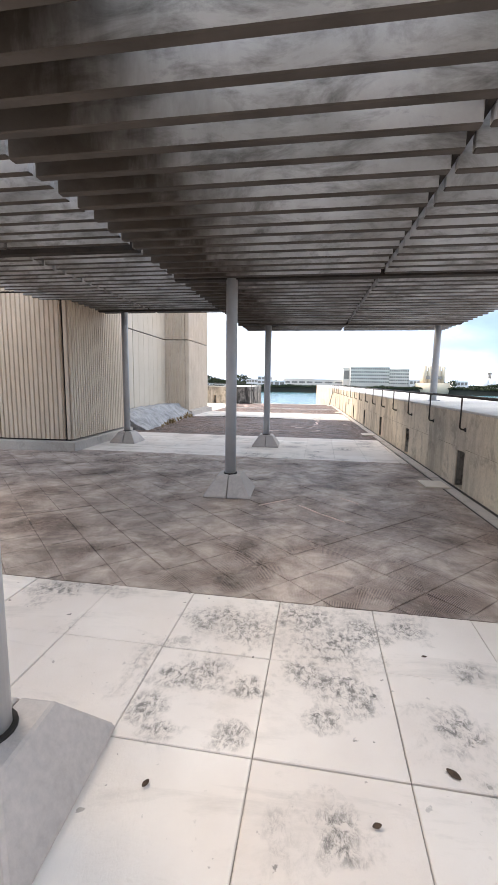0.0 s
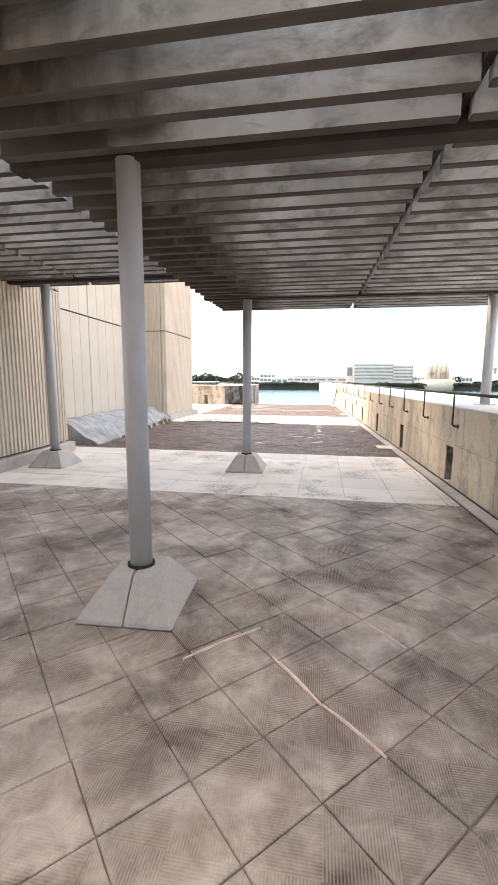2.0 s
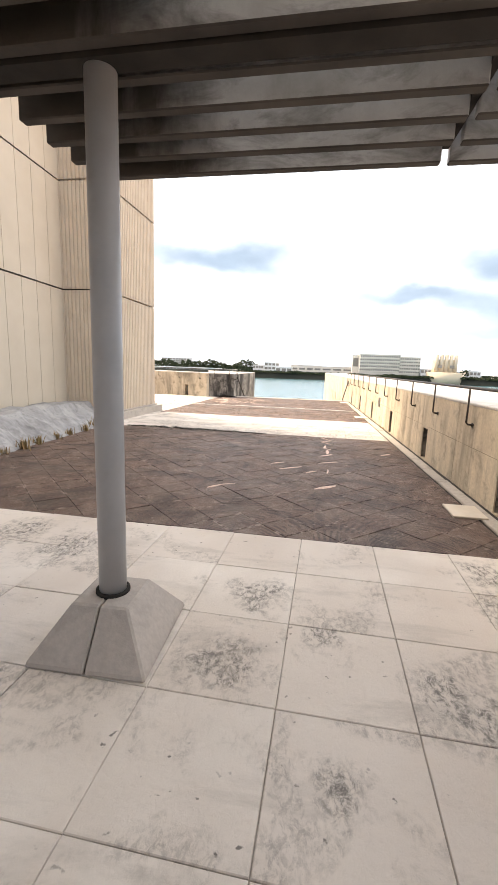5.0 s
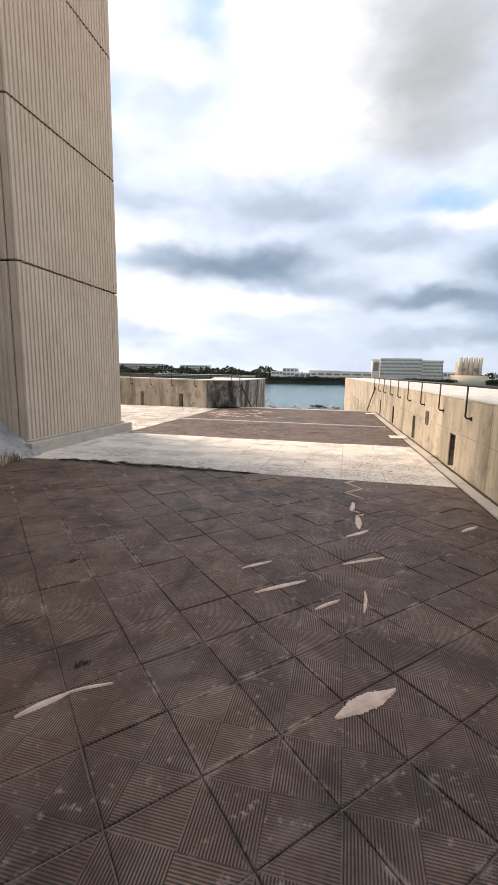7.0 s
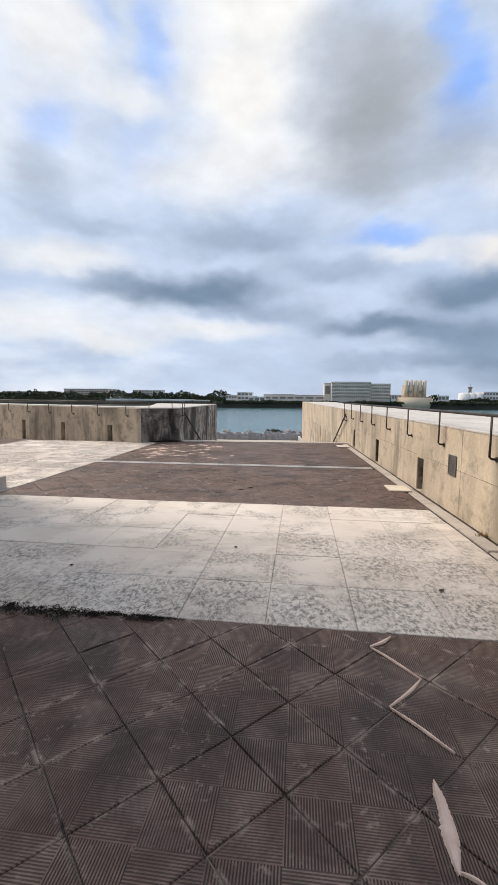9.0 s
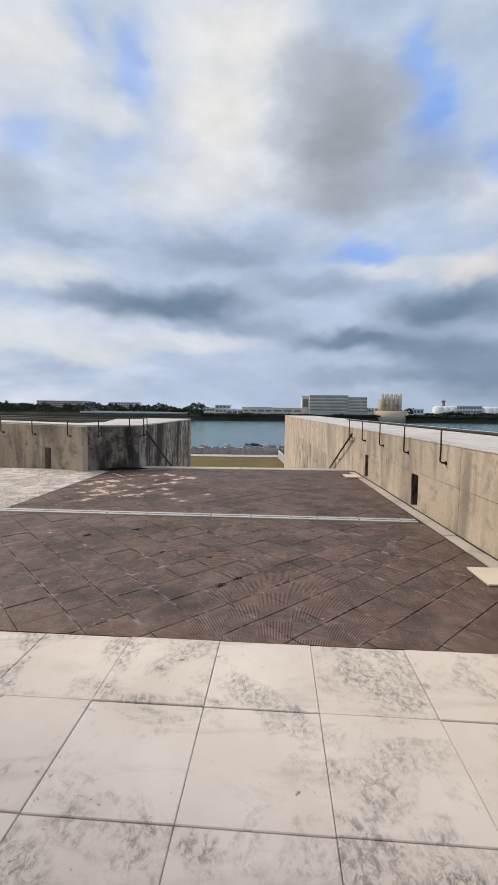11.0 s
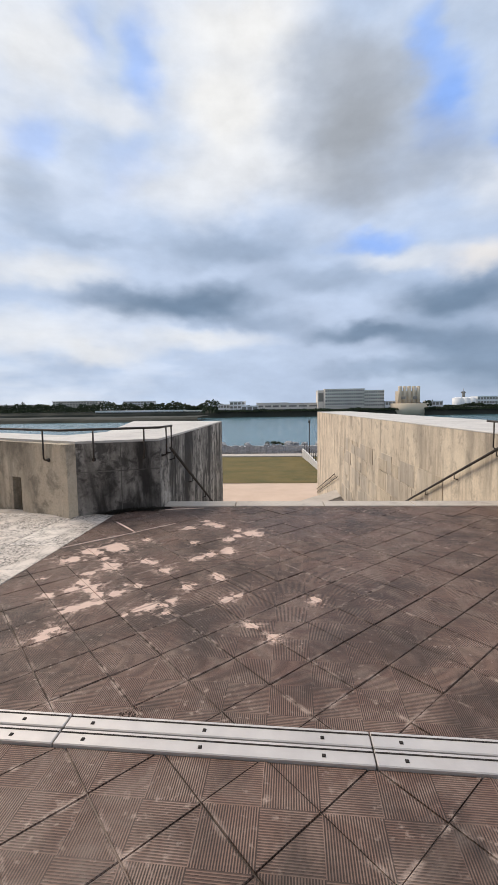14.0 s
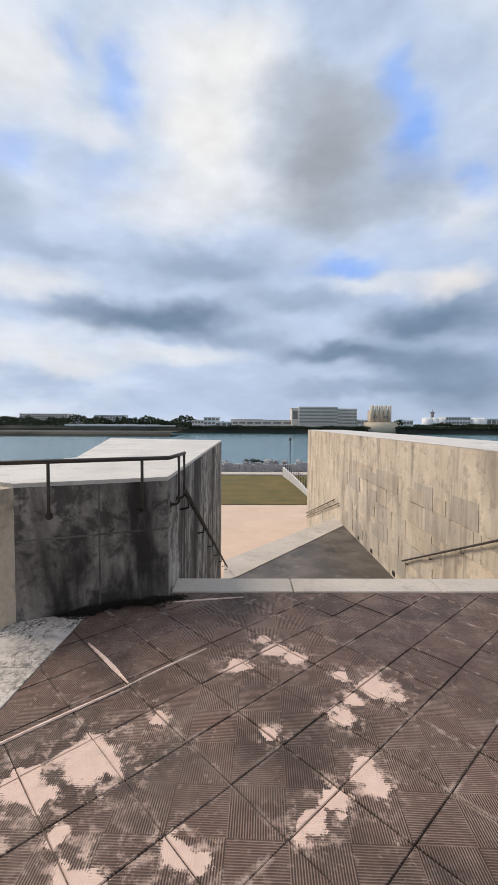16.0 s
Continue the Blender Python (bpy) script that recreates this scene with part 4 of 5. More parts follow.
def ribbed_panel(width, height, pitch=0.085, proud=0.022):
    """A panel in its own x (across) and z (up), ribs standing out towards -y."""
    bm = bmesh.new()
    n = max(1, round(width / pitch))
    p = width / n
    prof = []
    for i in range(n):
        x = i * p
        prof += [(x, 0.0), (x + p * 0.14, -proud), (x + p * 0.74, -proud), (x + p * 0.86, 0.0)]
    prof.append((width, 0.0))
    lo = [bm.verts.new((x, y, 0)) for x, y in prof]
    hi = [bm.verts.new((x, y, height)) for x, y in prof]
    for i in range(len(prof) - 1):
        bm.faces.new((lo[i], lo[i + 1], hi[i + 1], hi[i]))
    b = [bm.verts.new(q) for q in ((0, 0.05, 0), (width, 0.05, 0), (width, 0.05, height), (0, 0.05, height))]
    bm.faces.new(b[::-1])
    bm.faces.new((lo[0], hi[0], b[3], b[0])), bm.faces.new((lo[-1], b[1], b[2], hi[-1]))
    return bm


tower = empty("building", (RECESS, 14, 0), "tall beige building block clad in ribbed panels", "building", kind="structure")


TURNED = pose(-3.945, 17.36, 0, 0, 0, -2.7) @ pose(-TW_X, -TW_Y0, 0)   # the far block stands square to the paving


def on_tower(ob, m, turned=False):
    ob.parent = tower
    ob.matrix_basis = Matrix.Translation((-RECESS, -14, 0)) @ (TURNED @ m if turned else m)
    return ob


core = bmesh.new()
box(core, -13, RECESS - 0.07, 11.0, TW_Y0 + 0.07, 0, 11.0)
box(core, -13, TW_X - 0.07, 9.14, 11.54, 0, 11.0)
on_tower(part("core", core, GAP, None, "dark backing behind the joints"), Matrix())
on_tower(part("core", boxes((-13, TW_X - 0.07, TW_Y0 + 0.07, TW_Y1 - 0.07, 0, 11.0)), GAP, None, "dark backing behind the joints"), Matrix(), True)
for z0, z1 in zip(STOREYS, STOREYS[1:]):
    h = z1 - z0 - 0.03
    # tower: front strip, broad face, far face
    on_tower(part("panel", ribbed_panel(-4.02 - RECESS - 0.02, h), CLAD, None), pose(RECESS, TW_Y0, z0), True)
    on_tower(part("panel", ribbed_panel(0.115, h, 0.115, 0.006), CLAD, None), pose(-4.02, TW_Y0, z0), True)
    on_tower(part("panel", ribbed_panel(TW_Y1 - TW_Y0 - 0.09, h), CLAD, None), pose(TW_X, TW_Y0 + 0.0, z0, 0, 0, 90), True)
    on_tower(part("panel", ribbed_panel(0.08, h, 0.08, 0.01), CLAD, None), pose(TW_X, TW_Y1 - 0.08, z0, 0, 0, 90), True)
    on_tower(part("panel", ribbed_panel(6.0, h), CLAD, None), pose(TW_X, TW_Y1, z0, 0, 0, 180), True)
    # recessed smooth wall
    for start, width in ((11.55, 2.75), (14.33, 3.05)):
        count = round(width / 0.42)
        for k in range(count):
            board = boxes((0.006, width / count - 0.006, 0.0, 0.05, 0, h))
            on_tower(part("board", board, SMOOTH, None, "smooth cream board"), pose(RECESS, start + width * k / count, z0, 0, 0, 90))
        on_tower(part("backing", boxes((0, width, 0.015, 0.06, 0, h)), SMOOTH, None), pose(RECESS, start, z0, 0, 0, 90))
    # near block
    on_tower(part("panel", ribbed_panel(2.4, h), CLAD, None), pose(TW_X, 9.1, z0, 0, 0, 90))
    on_tower(part("panel", ribbed_panel(0.9, h), CLAD, None), pose(TW_X, 11.58, z0, 0, 0, 180))
    for k in range(3):
        on_tower(part("panel", ribbed_panel(1.22, h), CLAD, None), pose(TW_X - 0.1 - 1.25 * (k + 1), 9.1, z0))
    on_tower(part("panel", ribbed_panel(0.085, h, 0.085, 0.006), CLAD, None), pose(TW_X - 0.085, 9.1, z0))
on_tower(part("plinth", boxes((-9, TW_X + 0.10, 9.0, 11.65, -0.03, 0.17), bevel=0.008), KERB, None, "pale concrete plinth"), Matrix())
on_tower(part("plinth", boxes((-9, TW_X + 0.17, TW_Y0 - 0.12, TW_Y1 + 0.14, -0.03, 0.17), (-9, TW_X + 0.05, TW_Y0 - 0.05, TW_Y1 + 0.05, 0.17, 0.2), bevel=0.008), KERB, None, "pale concrete plinth"), Matrix(), True)
# unseen wall behind the camera, added to keep low sky light off the louvres
tagged(part("wall_south", boxes((-14, -0.9, -4.0, -3.7, -1.2, 7.0), (-0.9, 4.4, -6.3, -6.0, -1.2, 2.4)), CLAD), "unseen wall added behind the terrace to close it and hold back light", "wall", kind="structure")


# out-of-view slab, added to block light from behind on the left louvres
tagged(part("ceiling", boxes((-14, 0.2, -3.7, 2.3, 3.0, 3.3)), LOUVRE), "unseen slab added behind the terrace to block light from the louvres", "ceiling", kind="structure")


def stone_kerb():
    """Battered rough stone bank along the recessed wall."""
    bm = bmesh.new()
    ny, prof = 60, [(-3.72, 0.0), (-3.80, 0.06), (-3.98, 0.19), (-4.18, 0.33), (-4.34, 0.43), (-4.55, 0.45), (-4.79, 0.44)]
    rows = []
    for j in range(ny + 1):
        y = 12.35 + (17.36 - 12.35) * j / ny
        row = []
        for i, (x, z) in enumerate(prof):
            d = noise.fractal(Vector((x * 3, y * 2.4, z * 3)), 0.8, 2.0, 4) * 0.05
            s = abs(noise.noise(Vector((y * 1.9, 4.0, x)))) * 0.05
            row.append(bm.verts.new((x + d, y + d * 0.4, max(0.0, z + (d - s if 0 < i else 0)))))
        rows.append(row)
    for a, b in zip(rows, rows[1:]):
        for i in range(len(prof) - 1):
            bm.faces.new((a[i], a[i + 1], b[i + 1], b[i]))
    for row in (rows[0], rows[-1]):
        v = bm.verts.new((-4.79, row[0].co.y, 0.0))
        bm.faces.new(row + [v])
    bmesh.ops.recalc_face_normals(bm, faces=bm.faces)
    return tagged(part("stone_bank", bm, STONE), "rough grey-white stone bank sloping up to the wall", "stone bank")


stone_kerb()


def tuft(x, y, z, size, blades, material, label):
    bm = bmesh.new()
    r = random.Random(int(x * 100 + y * 1000))
    for _ in range(blades):
        a, lean, h = r.uniform(0, math.tau), r.uniform(0.1, 0.7), size * r.uniform(0.5, 1.0)
        c, d = Vector((r.gauss(0, size * 0.25), r.gauss(0, size * 0.25), 0)), Vector((math.cos(a), math.sin(a), 0))
        w = Vector((-d.y, d.x, 0)) * size * 0.05
        m1, tip = c + d * h * lean * 0.4 + Vector((0, 0, h * 0.6)), c + d * h * lean + Vector((0, 0, h))
        v = [bm.verts.new(q) for q in (c - w, c + w, m1 + w * 0.7, m1 - w * 0.7, tip)]
        bm.faces.new(v[:4]), bm.faces.new((v[3], v[2], v[4]))
    ob = part("grass_tuft", bm, material)
    ob.location = (x, y, z)
    return tagged(ob, label, "weed", "weeds on the terrace", "stuff")


for y, s in ((13.4, 0.10), (13.9, 0.12), (14.3, 0.2), (14.7, 0.16), (15.2, 0.14), (15.6, 0.14), (16.1, 0.16), (16.5, 0.24), (16.8, 0.16)):
    tuft(-3.68 + rng.uniform(-0.05, 0.05), y, 0, s, 34, DRYGRASS, "dry yellow-brown grass tuft at the foot of the stones")
tuft(2.06, 18.6, -0.03, 0.09, 60, DRYGRASS, "dry reddish weed growing from the gutter")


def leafy(name, at, size, count, leaf, material, label, category, seed, kind="", group=""):
    """A clump of small leaves in an uneven crown."""
    bm = bmesh.new()
    r = random.Random(seed)
    lobes = [(Vector((r.gauss(0, size[0] * 0.35), r.gauss(0, size[1] * 0.35), size[2] * r.uniform(0.3, 0.8))), r.uniform(0.3, 0.55)) for _ in range(9)]
    for _ in range(count):
        c, k = r.choice(lobes)
        d = Vector((r.gauss(0, 1), r.gauss(0, 1), r.gauss(0, 1))).normalized() * k * (0.5 + 0.5 * r.random())
        p = c + Vector((d.x * size[0], d.y * size[1], d.z * size[2] * 0.6))
        p.z = max(p.z, 0.0)
        q = Euler((r.random() * 6, r.random() * 6, r.random() * 6)).to_matrix()
        w = leaf * r.uniform(0.6, 1.3)
        bm.faces.new([bm.verts.new(p + q @ Vector(o)) for o in ((-w, 0, 0), (0, -w * 0.5, 0), (w, 0, 0), (0, w * 0.5, 0))])
    ob = part(name, bm, material)
    ob.location = at
    return tagged(ob, label, category, group, kind)


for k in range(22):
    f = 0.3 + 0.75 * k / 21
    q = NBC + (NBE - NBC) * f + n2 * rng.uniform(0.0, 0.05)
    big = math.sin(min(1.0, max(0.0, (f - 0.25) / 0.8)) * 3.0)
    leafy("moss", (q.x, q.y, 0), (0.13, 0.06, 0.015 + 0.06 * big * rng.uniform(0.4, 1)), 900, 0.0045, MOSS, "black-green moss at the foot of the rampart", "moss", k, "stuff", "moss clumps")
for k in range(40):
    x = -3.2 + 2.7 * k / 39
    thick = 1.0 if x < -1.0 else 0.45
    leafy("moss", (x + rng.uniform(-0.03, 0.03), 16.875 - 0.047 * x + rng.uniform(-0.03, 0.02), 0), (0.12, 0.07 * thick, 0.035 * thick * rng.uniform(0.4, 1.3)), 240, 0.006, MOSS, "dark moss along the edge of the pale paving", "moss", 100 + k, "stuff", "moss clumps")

# ---- far shore and seafront ----
def seawall():
    s = empty("seawall", (0, 86, -5.8), "grey rubble stone seawall along the shore", "seawall", kind="structure")
    r = random.Random(9)
    bm = bmesh.new()
    for k in range(900):
        x, t = -60 + 0.1 * k + r.uniform(-0.1, 0.1), r.random()
        z = -5.7 + 1.15 * t
        e = r.uniform(0.14, 0.34)
        c = Vector((x, 85.2 + 0.5 * t + r.uniform(-0.1, 0.1), z))
        m = Matrix.Translation(c) @ Euler((r.random() * 3, r.random() * 3, r.random() * 3)).to_matrix().to_4x4() @ Matrix.Diagonal((e, e * 0.8, e * 0.7, 1))
        bmesh.ops.create_icosphere(bm, subdivisions=1, radius=1, matrix=m) if k < 420 else box(bm, x - e, x + e, c.y - e * 0.6, c.y + e * 0.6, z - e * 0.5, z + e * 0.5)
    ob = part("rubble", bm, STONE, s)
    ob.location = (0, -86, 5.8)
    tagged(ob, kind="stuff")
    part("wall_core", boxes((-160, 60, 85.3, 87.2, -8.5, -4.75)), STONE, s).location = (0, -86, 5.8)
    return s


seawall()


def boulder(x, y, z, r0, seed):
    bm = bmesh.new()
    bmesh.ops.create_icosphere(bm, subdivisions=2, radius=r0)
    for v in bm.verts:
        v.co *= 1 + 0.35 * noise.noise(v.co * 1.4 / r0 + Vector((seed, 0, 0)))
        v.co.z *= 0.65
    ob = part("boulder", bm, STONE)
    ob.location = (x, y, z)
    tagged(ob, "pale grey boulder on top of the seawall", "boulder", "seawall boulders")


for i, (x, r0) in enumerate(((-1.8, 0.5), (-0.9, 0.35), (1.6, 0.8), (2.6, 0.55), (-5.0, 0.5), (4.0, 0.5), (6.2, 0.6), (-9, 0.6))):
    boulder(x, 87.4, -4.55, r0, i * 3.1)


LEAF = foliage("dark_green_leaves", (0.018, 0.03, 0.012), (0.05, 0.065, 0.028))
leafy("shrub", (-0.4, 87.0, -4.8), (1.1, 0.7, 0.9), 500, 0.09, LEAF, "dark green shrub behind the seawall", "shrub", 2)

# lamp post and ramp wall beside the lawn
lamp = empty("street_lamp", (4.3, 82.5, -5.66), "slim dark lamp post on the promenade", "street lamp")
part("pole", tube(bmesh.new(), [(0, 0, 0), (0, 0, 4.6)], 0.06, 10), IRON, lamp)
part("lamp_head", tube(bmesh.new(), [(0, 0, 4.6), (0, 0, 4.95)], 0.16, 10), IRON, lamp)
ramp = empty("ramp_wall", (3.4, 70, -5.8), "white concrete ramp wall with a dark railing", "ramp")
bm = bmesh.new()
n = 14
for i in range(n):
    f0, f1 = i / n, (i + 1) / n
    a = Vector((3.3 + 1.1 * math.cos(f0 * 1.5) - 0.3, 60.5 + 20 * f0, 0))
    b = Vector((3.3 + 1.1 * math.cos(f1 * 1.5) - 0.3, 60.5 + 20 * f1, 0))
    h0, h1 = 0.3 + 0.9 * f0, 0.3 + 0.9 * f1
    v = [bm.verts.new(q) for q in ((a.x, a.y, -5.8), (b.x, b.y, -5.8), (b.x, b.y, -5.8 + h1), (a.x, a.y, -5.8 + h0), (a.x + 0.25, a.y, -5.8), (b.x + 0.25, b.y, -5.8), (b.x + 0.25, b.y, -5.8 + h1), (a.x + 0.25, a.y, -5.8 + h0))]
    for f in ((0, 1, 2, 3), (4, 7, 6, 5), (3, 2, 6, 7), (0, 3, 7, 4), (1, 5, 6, 2)):
        bm.faces.new([v[k] for k in f])
bmesh.ops.recalc_face_normals(bm, faces=bm.faces)
part("wall", bm, TOPPING, ramp).location = (-3.4, -70, 5.8)
for i in range(n + 1):
    f = i / n
    x, y, h = 3.35 + 1.1 * math.cos(f * 1.5) - 0.2, 60.5 + 20 * f, 0.3 + 0.9 * f
    part("baluster", tube(bmesh.new(), [(x, y, -5.8 + h), (x, y, -5.8 + h + 0.9)], 0.03, 6), IRON, ramp).location = (-3.4, -70, 5.8)
part("bar", tube(bmesh.new(), [(3.35 + 1.1 * math.cos(i / n * 1.5) - 0.2, 60.5 + 20 * i / n, -4.6 + 0.9 * i / n) for i in range(n + 1)], 0.03, 6), IRON, ramp).location = (-3.4, -70, 5.8)

FAR_WALL = plain("far_pale_render", (0.66, 0.61, 0.55), (0.74, 0.69, 0.63), 0.8, scale=0.05)
FAR_BEIGE = plain("far_beige_render", (0.52, 0.44, 0.33), (0.60, 0.51, 0.40), 0.8, scale=0.05)
FAR_WHITE = plain("far_white_render", (0.70, 0.70, 0.70), (0.78, 0.78, 0.78), 0.8, scale=0.05)
FAR_GLASS = plain("far_dark_window", (0.19, 0.18, 0.165), (0.27, 0.255, 0.235), 0.75, scale=0.2)
FAR_BANK = plain("far_dark_bank", (0.02, 0.024, 0.018), (0.05, 0.05, 0.04), 0.95, scale=0.05)
FAR_Y, SEA = 395.0, -8.0


def far_x(px):
    """Place along the far shore from the bearing, in steps of 1/748 of the distance."""
    return -4.6 + (px - 433) * (FAR_Y - 23.3) / 748


def far_z(py):
    return 3.4 + (749 - py) * (FAR_Y - 23.3) / 748


def far_building(px0, px1, top, base, material, label, floors, bays, depth=14, y=None, gap=0.5, group="", band=0.55):
    x0, x1, z0, z1 = far_x(px0), far_x(px1), far_z(base), far_z(top)
    y = FAR_Y + 10 if y is None else y
    b = empty("building", ((x0 + x1) / 2, y, SEA), label, "building", group or "buildings on the far shore")
    o = b.location.copy()
    part("wall", boxes((x0, x1, y, y + depth, SEA, z1)), material, b).location = -o
    part("roof", boxes((x0 - 0.3, x1 + 0.3, y - 0.3, y + depth, z1, z1 + 0.4)), material, b).location = -o
    fh, bw = (z1 - z0) / max(1, floors), (x1 - x0) / max(1, bays)
    for f in range(floors):
        for k in range(bays):
            xa, za = x0 + bw * k, z0 + fh * f
            w = part("window", boxes((xa + bw * 0.12, xa + bw * (1 - 0.12), y - 0.06, y + 0.1, za + fh * 0.3, za + fh * (0.3 + band))), FAR_GLASS, b)
            w.location = -o
        if floors > 2:
            part("balcony", boxes((x0 + 0.4, x1 - 0.4, y - 0.9, y - 0.02, z0 + fh * f + fh * 0.02, z0 + fh * f + fh * 0.26)), material, b).location = -o
    return b


far_building(537, 607, 724, 754, FAR_WALL, "five-storey pale grey slab building across the bay", 5, 18, band=0.48)
far_building(607, 643, 727, 756, FAR_WALL, "lower grey wing of the slab building", 5, 9, y=FAR_Y + 12, band=0.48)
far_building(525, 537, 726, 754, FAR_WALL, "blank stair tower of the slab building", 1, 1, y=FAR_Y + 16)
far_building(0, 93, 738, 749, FAR_WALL, "long grey block on the far hill", 3, 16, y=FAR_Y + 40)
far_building(145, 203, 740, 752, FAR_WHITE, "white low block on the far hill", 3, 10, y=FAR_Y + 40)
far_building(364, 392, 744, 758, FAR_WHITE, "white boxy house by the shore", 2, 4)
far_building(340, 366, 749, 757, FAR_WHITE, "low white building by the shore", 1, 5, y=FAR_Y + 20)
far_building(386, 416, 752, 762, FAR_WHITE, "white shed by the water", 1, 3, y=FAR_Y + 4)
far_building(118, 280, 758, 763, FAR_WHITE, "long low white shed by the shore", 1, 24, y=FAR_Y + 4, band=0.4)
far_building(283, 318, 759, 764, FAR_WALL, "long low grey shed by the shore", 1, 6, y=FAR_Y + 4)
far_building(412, 470, 747, 758, FAR_WALL, "low grey hall with a shallow roof", 1, 4, y=FAR_Y + 22, band=0.3)
far_building(470, 528, 748, 757, FAR_WALL, "low grey hall beside the slab building", 1, 3, y=FAR_Y + 22, band=0.3)
far_building(644, 662, 747, 756, FAR_WHITE, "low white annex by the tower", 1, 3)
far_building(720, 745, 748, 757, FAR_WHITE, "white gabled house by the water", 1, 4)
far_building(805, 850, 741, 755, FAR_WHITE, "long white terminal building", 2, 9)
far_building(880, 960, 744, 756, FAR_WHITE, "long white shed further along the shore", 1, 9)
far_building(-130, -20, 744, 754, FAR_WALL, "grey block behind the far trees", 2, 12, y=FAR_Y + 40)


def ribbed_tower():
    """Beige tower of upright half-round shafts on a round base."""
    x0, x1, z1 = far_x(664), far_x(702), far_z(721)
    b = empty("building", ((x0 + x1) / 2, FAR_Y + 8, SEA), "beige tower of upright concrete shafts on a round base", "building", "buildings on the far shore")
    o = b.location.copy()
    part("core", boxes((x0 + 1, x1 - 1, FAR_Y + 6, FAR_Y + 18, SEA, z1 - 4)), FAR_BEIGE, b).location = -o
    for k in range(5):
        x = x0 + 1.6 + (x1 - x0 - 3.2) * k / 4
        part("shaft", tube(bmesh.new(), [(x, FAR_Y + 6, far_z(752)), (x, FAR_Y + 6, z1)], 1.6, 12), FAR_BEIGE, b).location = -o
    for x in (x0 + 2.4, x1 - 6.5):
        part("window", boxes((x, x + 3.4, FAR_Y + 4.0, FAR_Y + 5, far_z(744), far_z(739))), FAR_GLASS, b).location = -o
    part("podium", tube(bmesh.new(), [(far_x(683), FAR_Y + 10, SEA), (far_x(683), FAR_Y + 10, far_z(751))], 15, 32), FAR_BEIGE, b).location = -o


ribbed_tower()
for px, r0 in ((772, 4.4), (785, 3.8), (796, 4.0), (862, 5.0), (872, 4.6)):
    t = empty("storage_tank", (far_x(px), FAR_Y + 12, SEA), "white cylindrical storage tank by the harbour", "tank", "harbour tanks")
    part("shell", tube(bmesh.new(), [(0, 0, 0), (0, 0, far_z(743) - SEA)], r0, 24), FAR_WHITE, t)
    part("dome", frustum(bmesh.new(), r0 * 0.68, r0 * 0.68, r0 * 0.3, r0 * 0.3, 0.7, far_z(743) - SEA), FAR_WHITE, t)
mast = empty("control_tower", (far_x(798), FAR_Y + 30, SEA), "slim grey lattice control tower", "tower")
part("shaft", frustum(bmesh.new(), 1.5, 1.5, 0.9, 0.9, far_z(730) - SEA), FAR_GLASS, mast)
part("cabin", frustum(bmesh.new(), 1.0, 1.0, 1.7, 1.7, 1.6, far_z(734) - SEA), FAR_GLASS, mast)
part("aerial", tube(bmesh.new(), [(0, 0, far_z(731) - SEA), (0, 0, far_z(725) - SEA)], 0.15, 6), FAR_GLASS, mast)


def bank(x0, x1, y, top, depth, label, seed):
    bm = bmesh.new()
    n = int((x1 - x0) / 4)
    rows = []
    for i in range(n + 1):
        x = x0 + (x1 - x0) * i / n
        w = noise.noise(Vector((x * 0.03, seed, 0))) * 1.2 + noise.noise(Vector((x * 0.2, seed, 3))) * 0.5
        rows.append([bm.verts.new(q) for q in ((x, y + w, SEA - 0.3), (x, y + 2 + w, SEA + (top - SEA) * 0.6), (x, y + 5, top + w * 0.4), (x, y + depth, top + w * 0.3))])
    for a, b in zip(rows, rows[1:]):
        for i in range(3):
            bm.faces.new((a[i], b[i], b[i + 1], a[i + 1]))
    return tagged(part("bank", bm, FAR_BANK), label, "shore", kind="structure")


bank(-900, 1200, FAR_Y, far_z(759), 400, "dark rocky far shore with scrub", 1.0)
bank(-520, far_x(340), FAR_Y - 95, -5.2, 60, "dark rocky spit reaching out from the far shore", 5.0)


def woods(px0, px1, y, base, height, seed, density=1.0):
    """Far line of trees: many small leaf clumps with an uneven top."""
    bm = bmesh.new()
    r = random.Random(seed)
    x0, x1 = far_x(px0), far_x(px1)
    for _ in range(int((x1 - x0) * 26 * density)):
        x = r.uniform(x0, x1)
        top = height * (0.55 + 0.45 * noise.noise(Vector((x * 0.06, seed, 0))) + 0.3 * noise.noise(Vector((x * 0.3, seed, 7))))
        z = base + max(0.6, top) * r.random() ** 0.7
        w = r.uniform(0.4, 1.0)
        q = Euler((r.random() * 6, r.random() * 6, r.random() * 6)).to_matrix()
        p = Vector((x, y + r.uniform(-3, 3), z))
        bm.faces.new([bm.verts.new(p + q @ Vector(o)) for o in ((-w, 0, 0), (0, -w * 0.7, 0), (w, 0, 0), (0, w * 0.7, 0))])
    return tagged(part("woods", bm, LEAF), "dark green line of trees on the far shore", "trees", kind="stuff")


woods(-140, 350, FAR_Y + 26, far_z(760), 13.0, 3, 2.0)
woods(-140, 120, FAR_Y + 8, far_z(762), 7.0, 11)
woods(225, 530, FAR_Y + 30, far_z(760), 6.5, 5)
woods(318, 342, FAR_Y - 2, far_z(764), 8.0, 6)
woods(700, 722, FAR_Y + 6, far_z(757), 7.5, 7)
woods(340, 960, FAR_Y + 2, far_z(762), 2.6, 8)
woods(745, 960, FAR_Y + 6, far_z(758), 3.6, 9)

# ---- paving, piece by piece ----
L = 0.298
S = L / math.sqrt(2)
# the paving is laid square to the building, a little off the line of the parapet; p runs across, q along
SKEW = radians(-2.7)
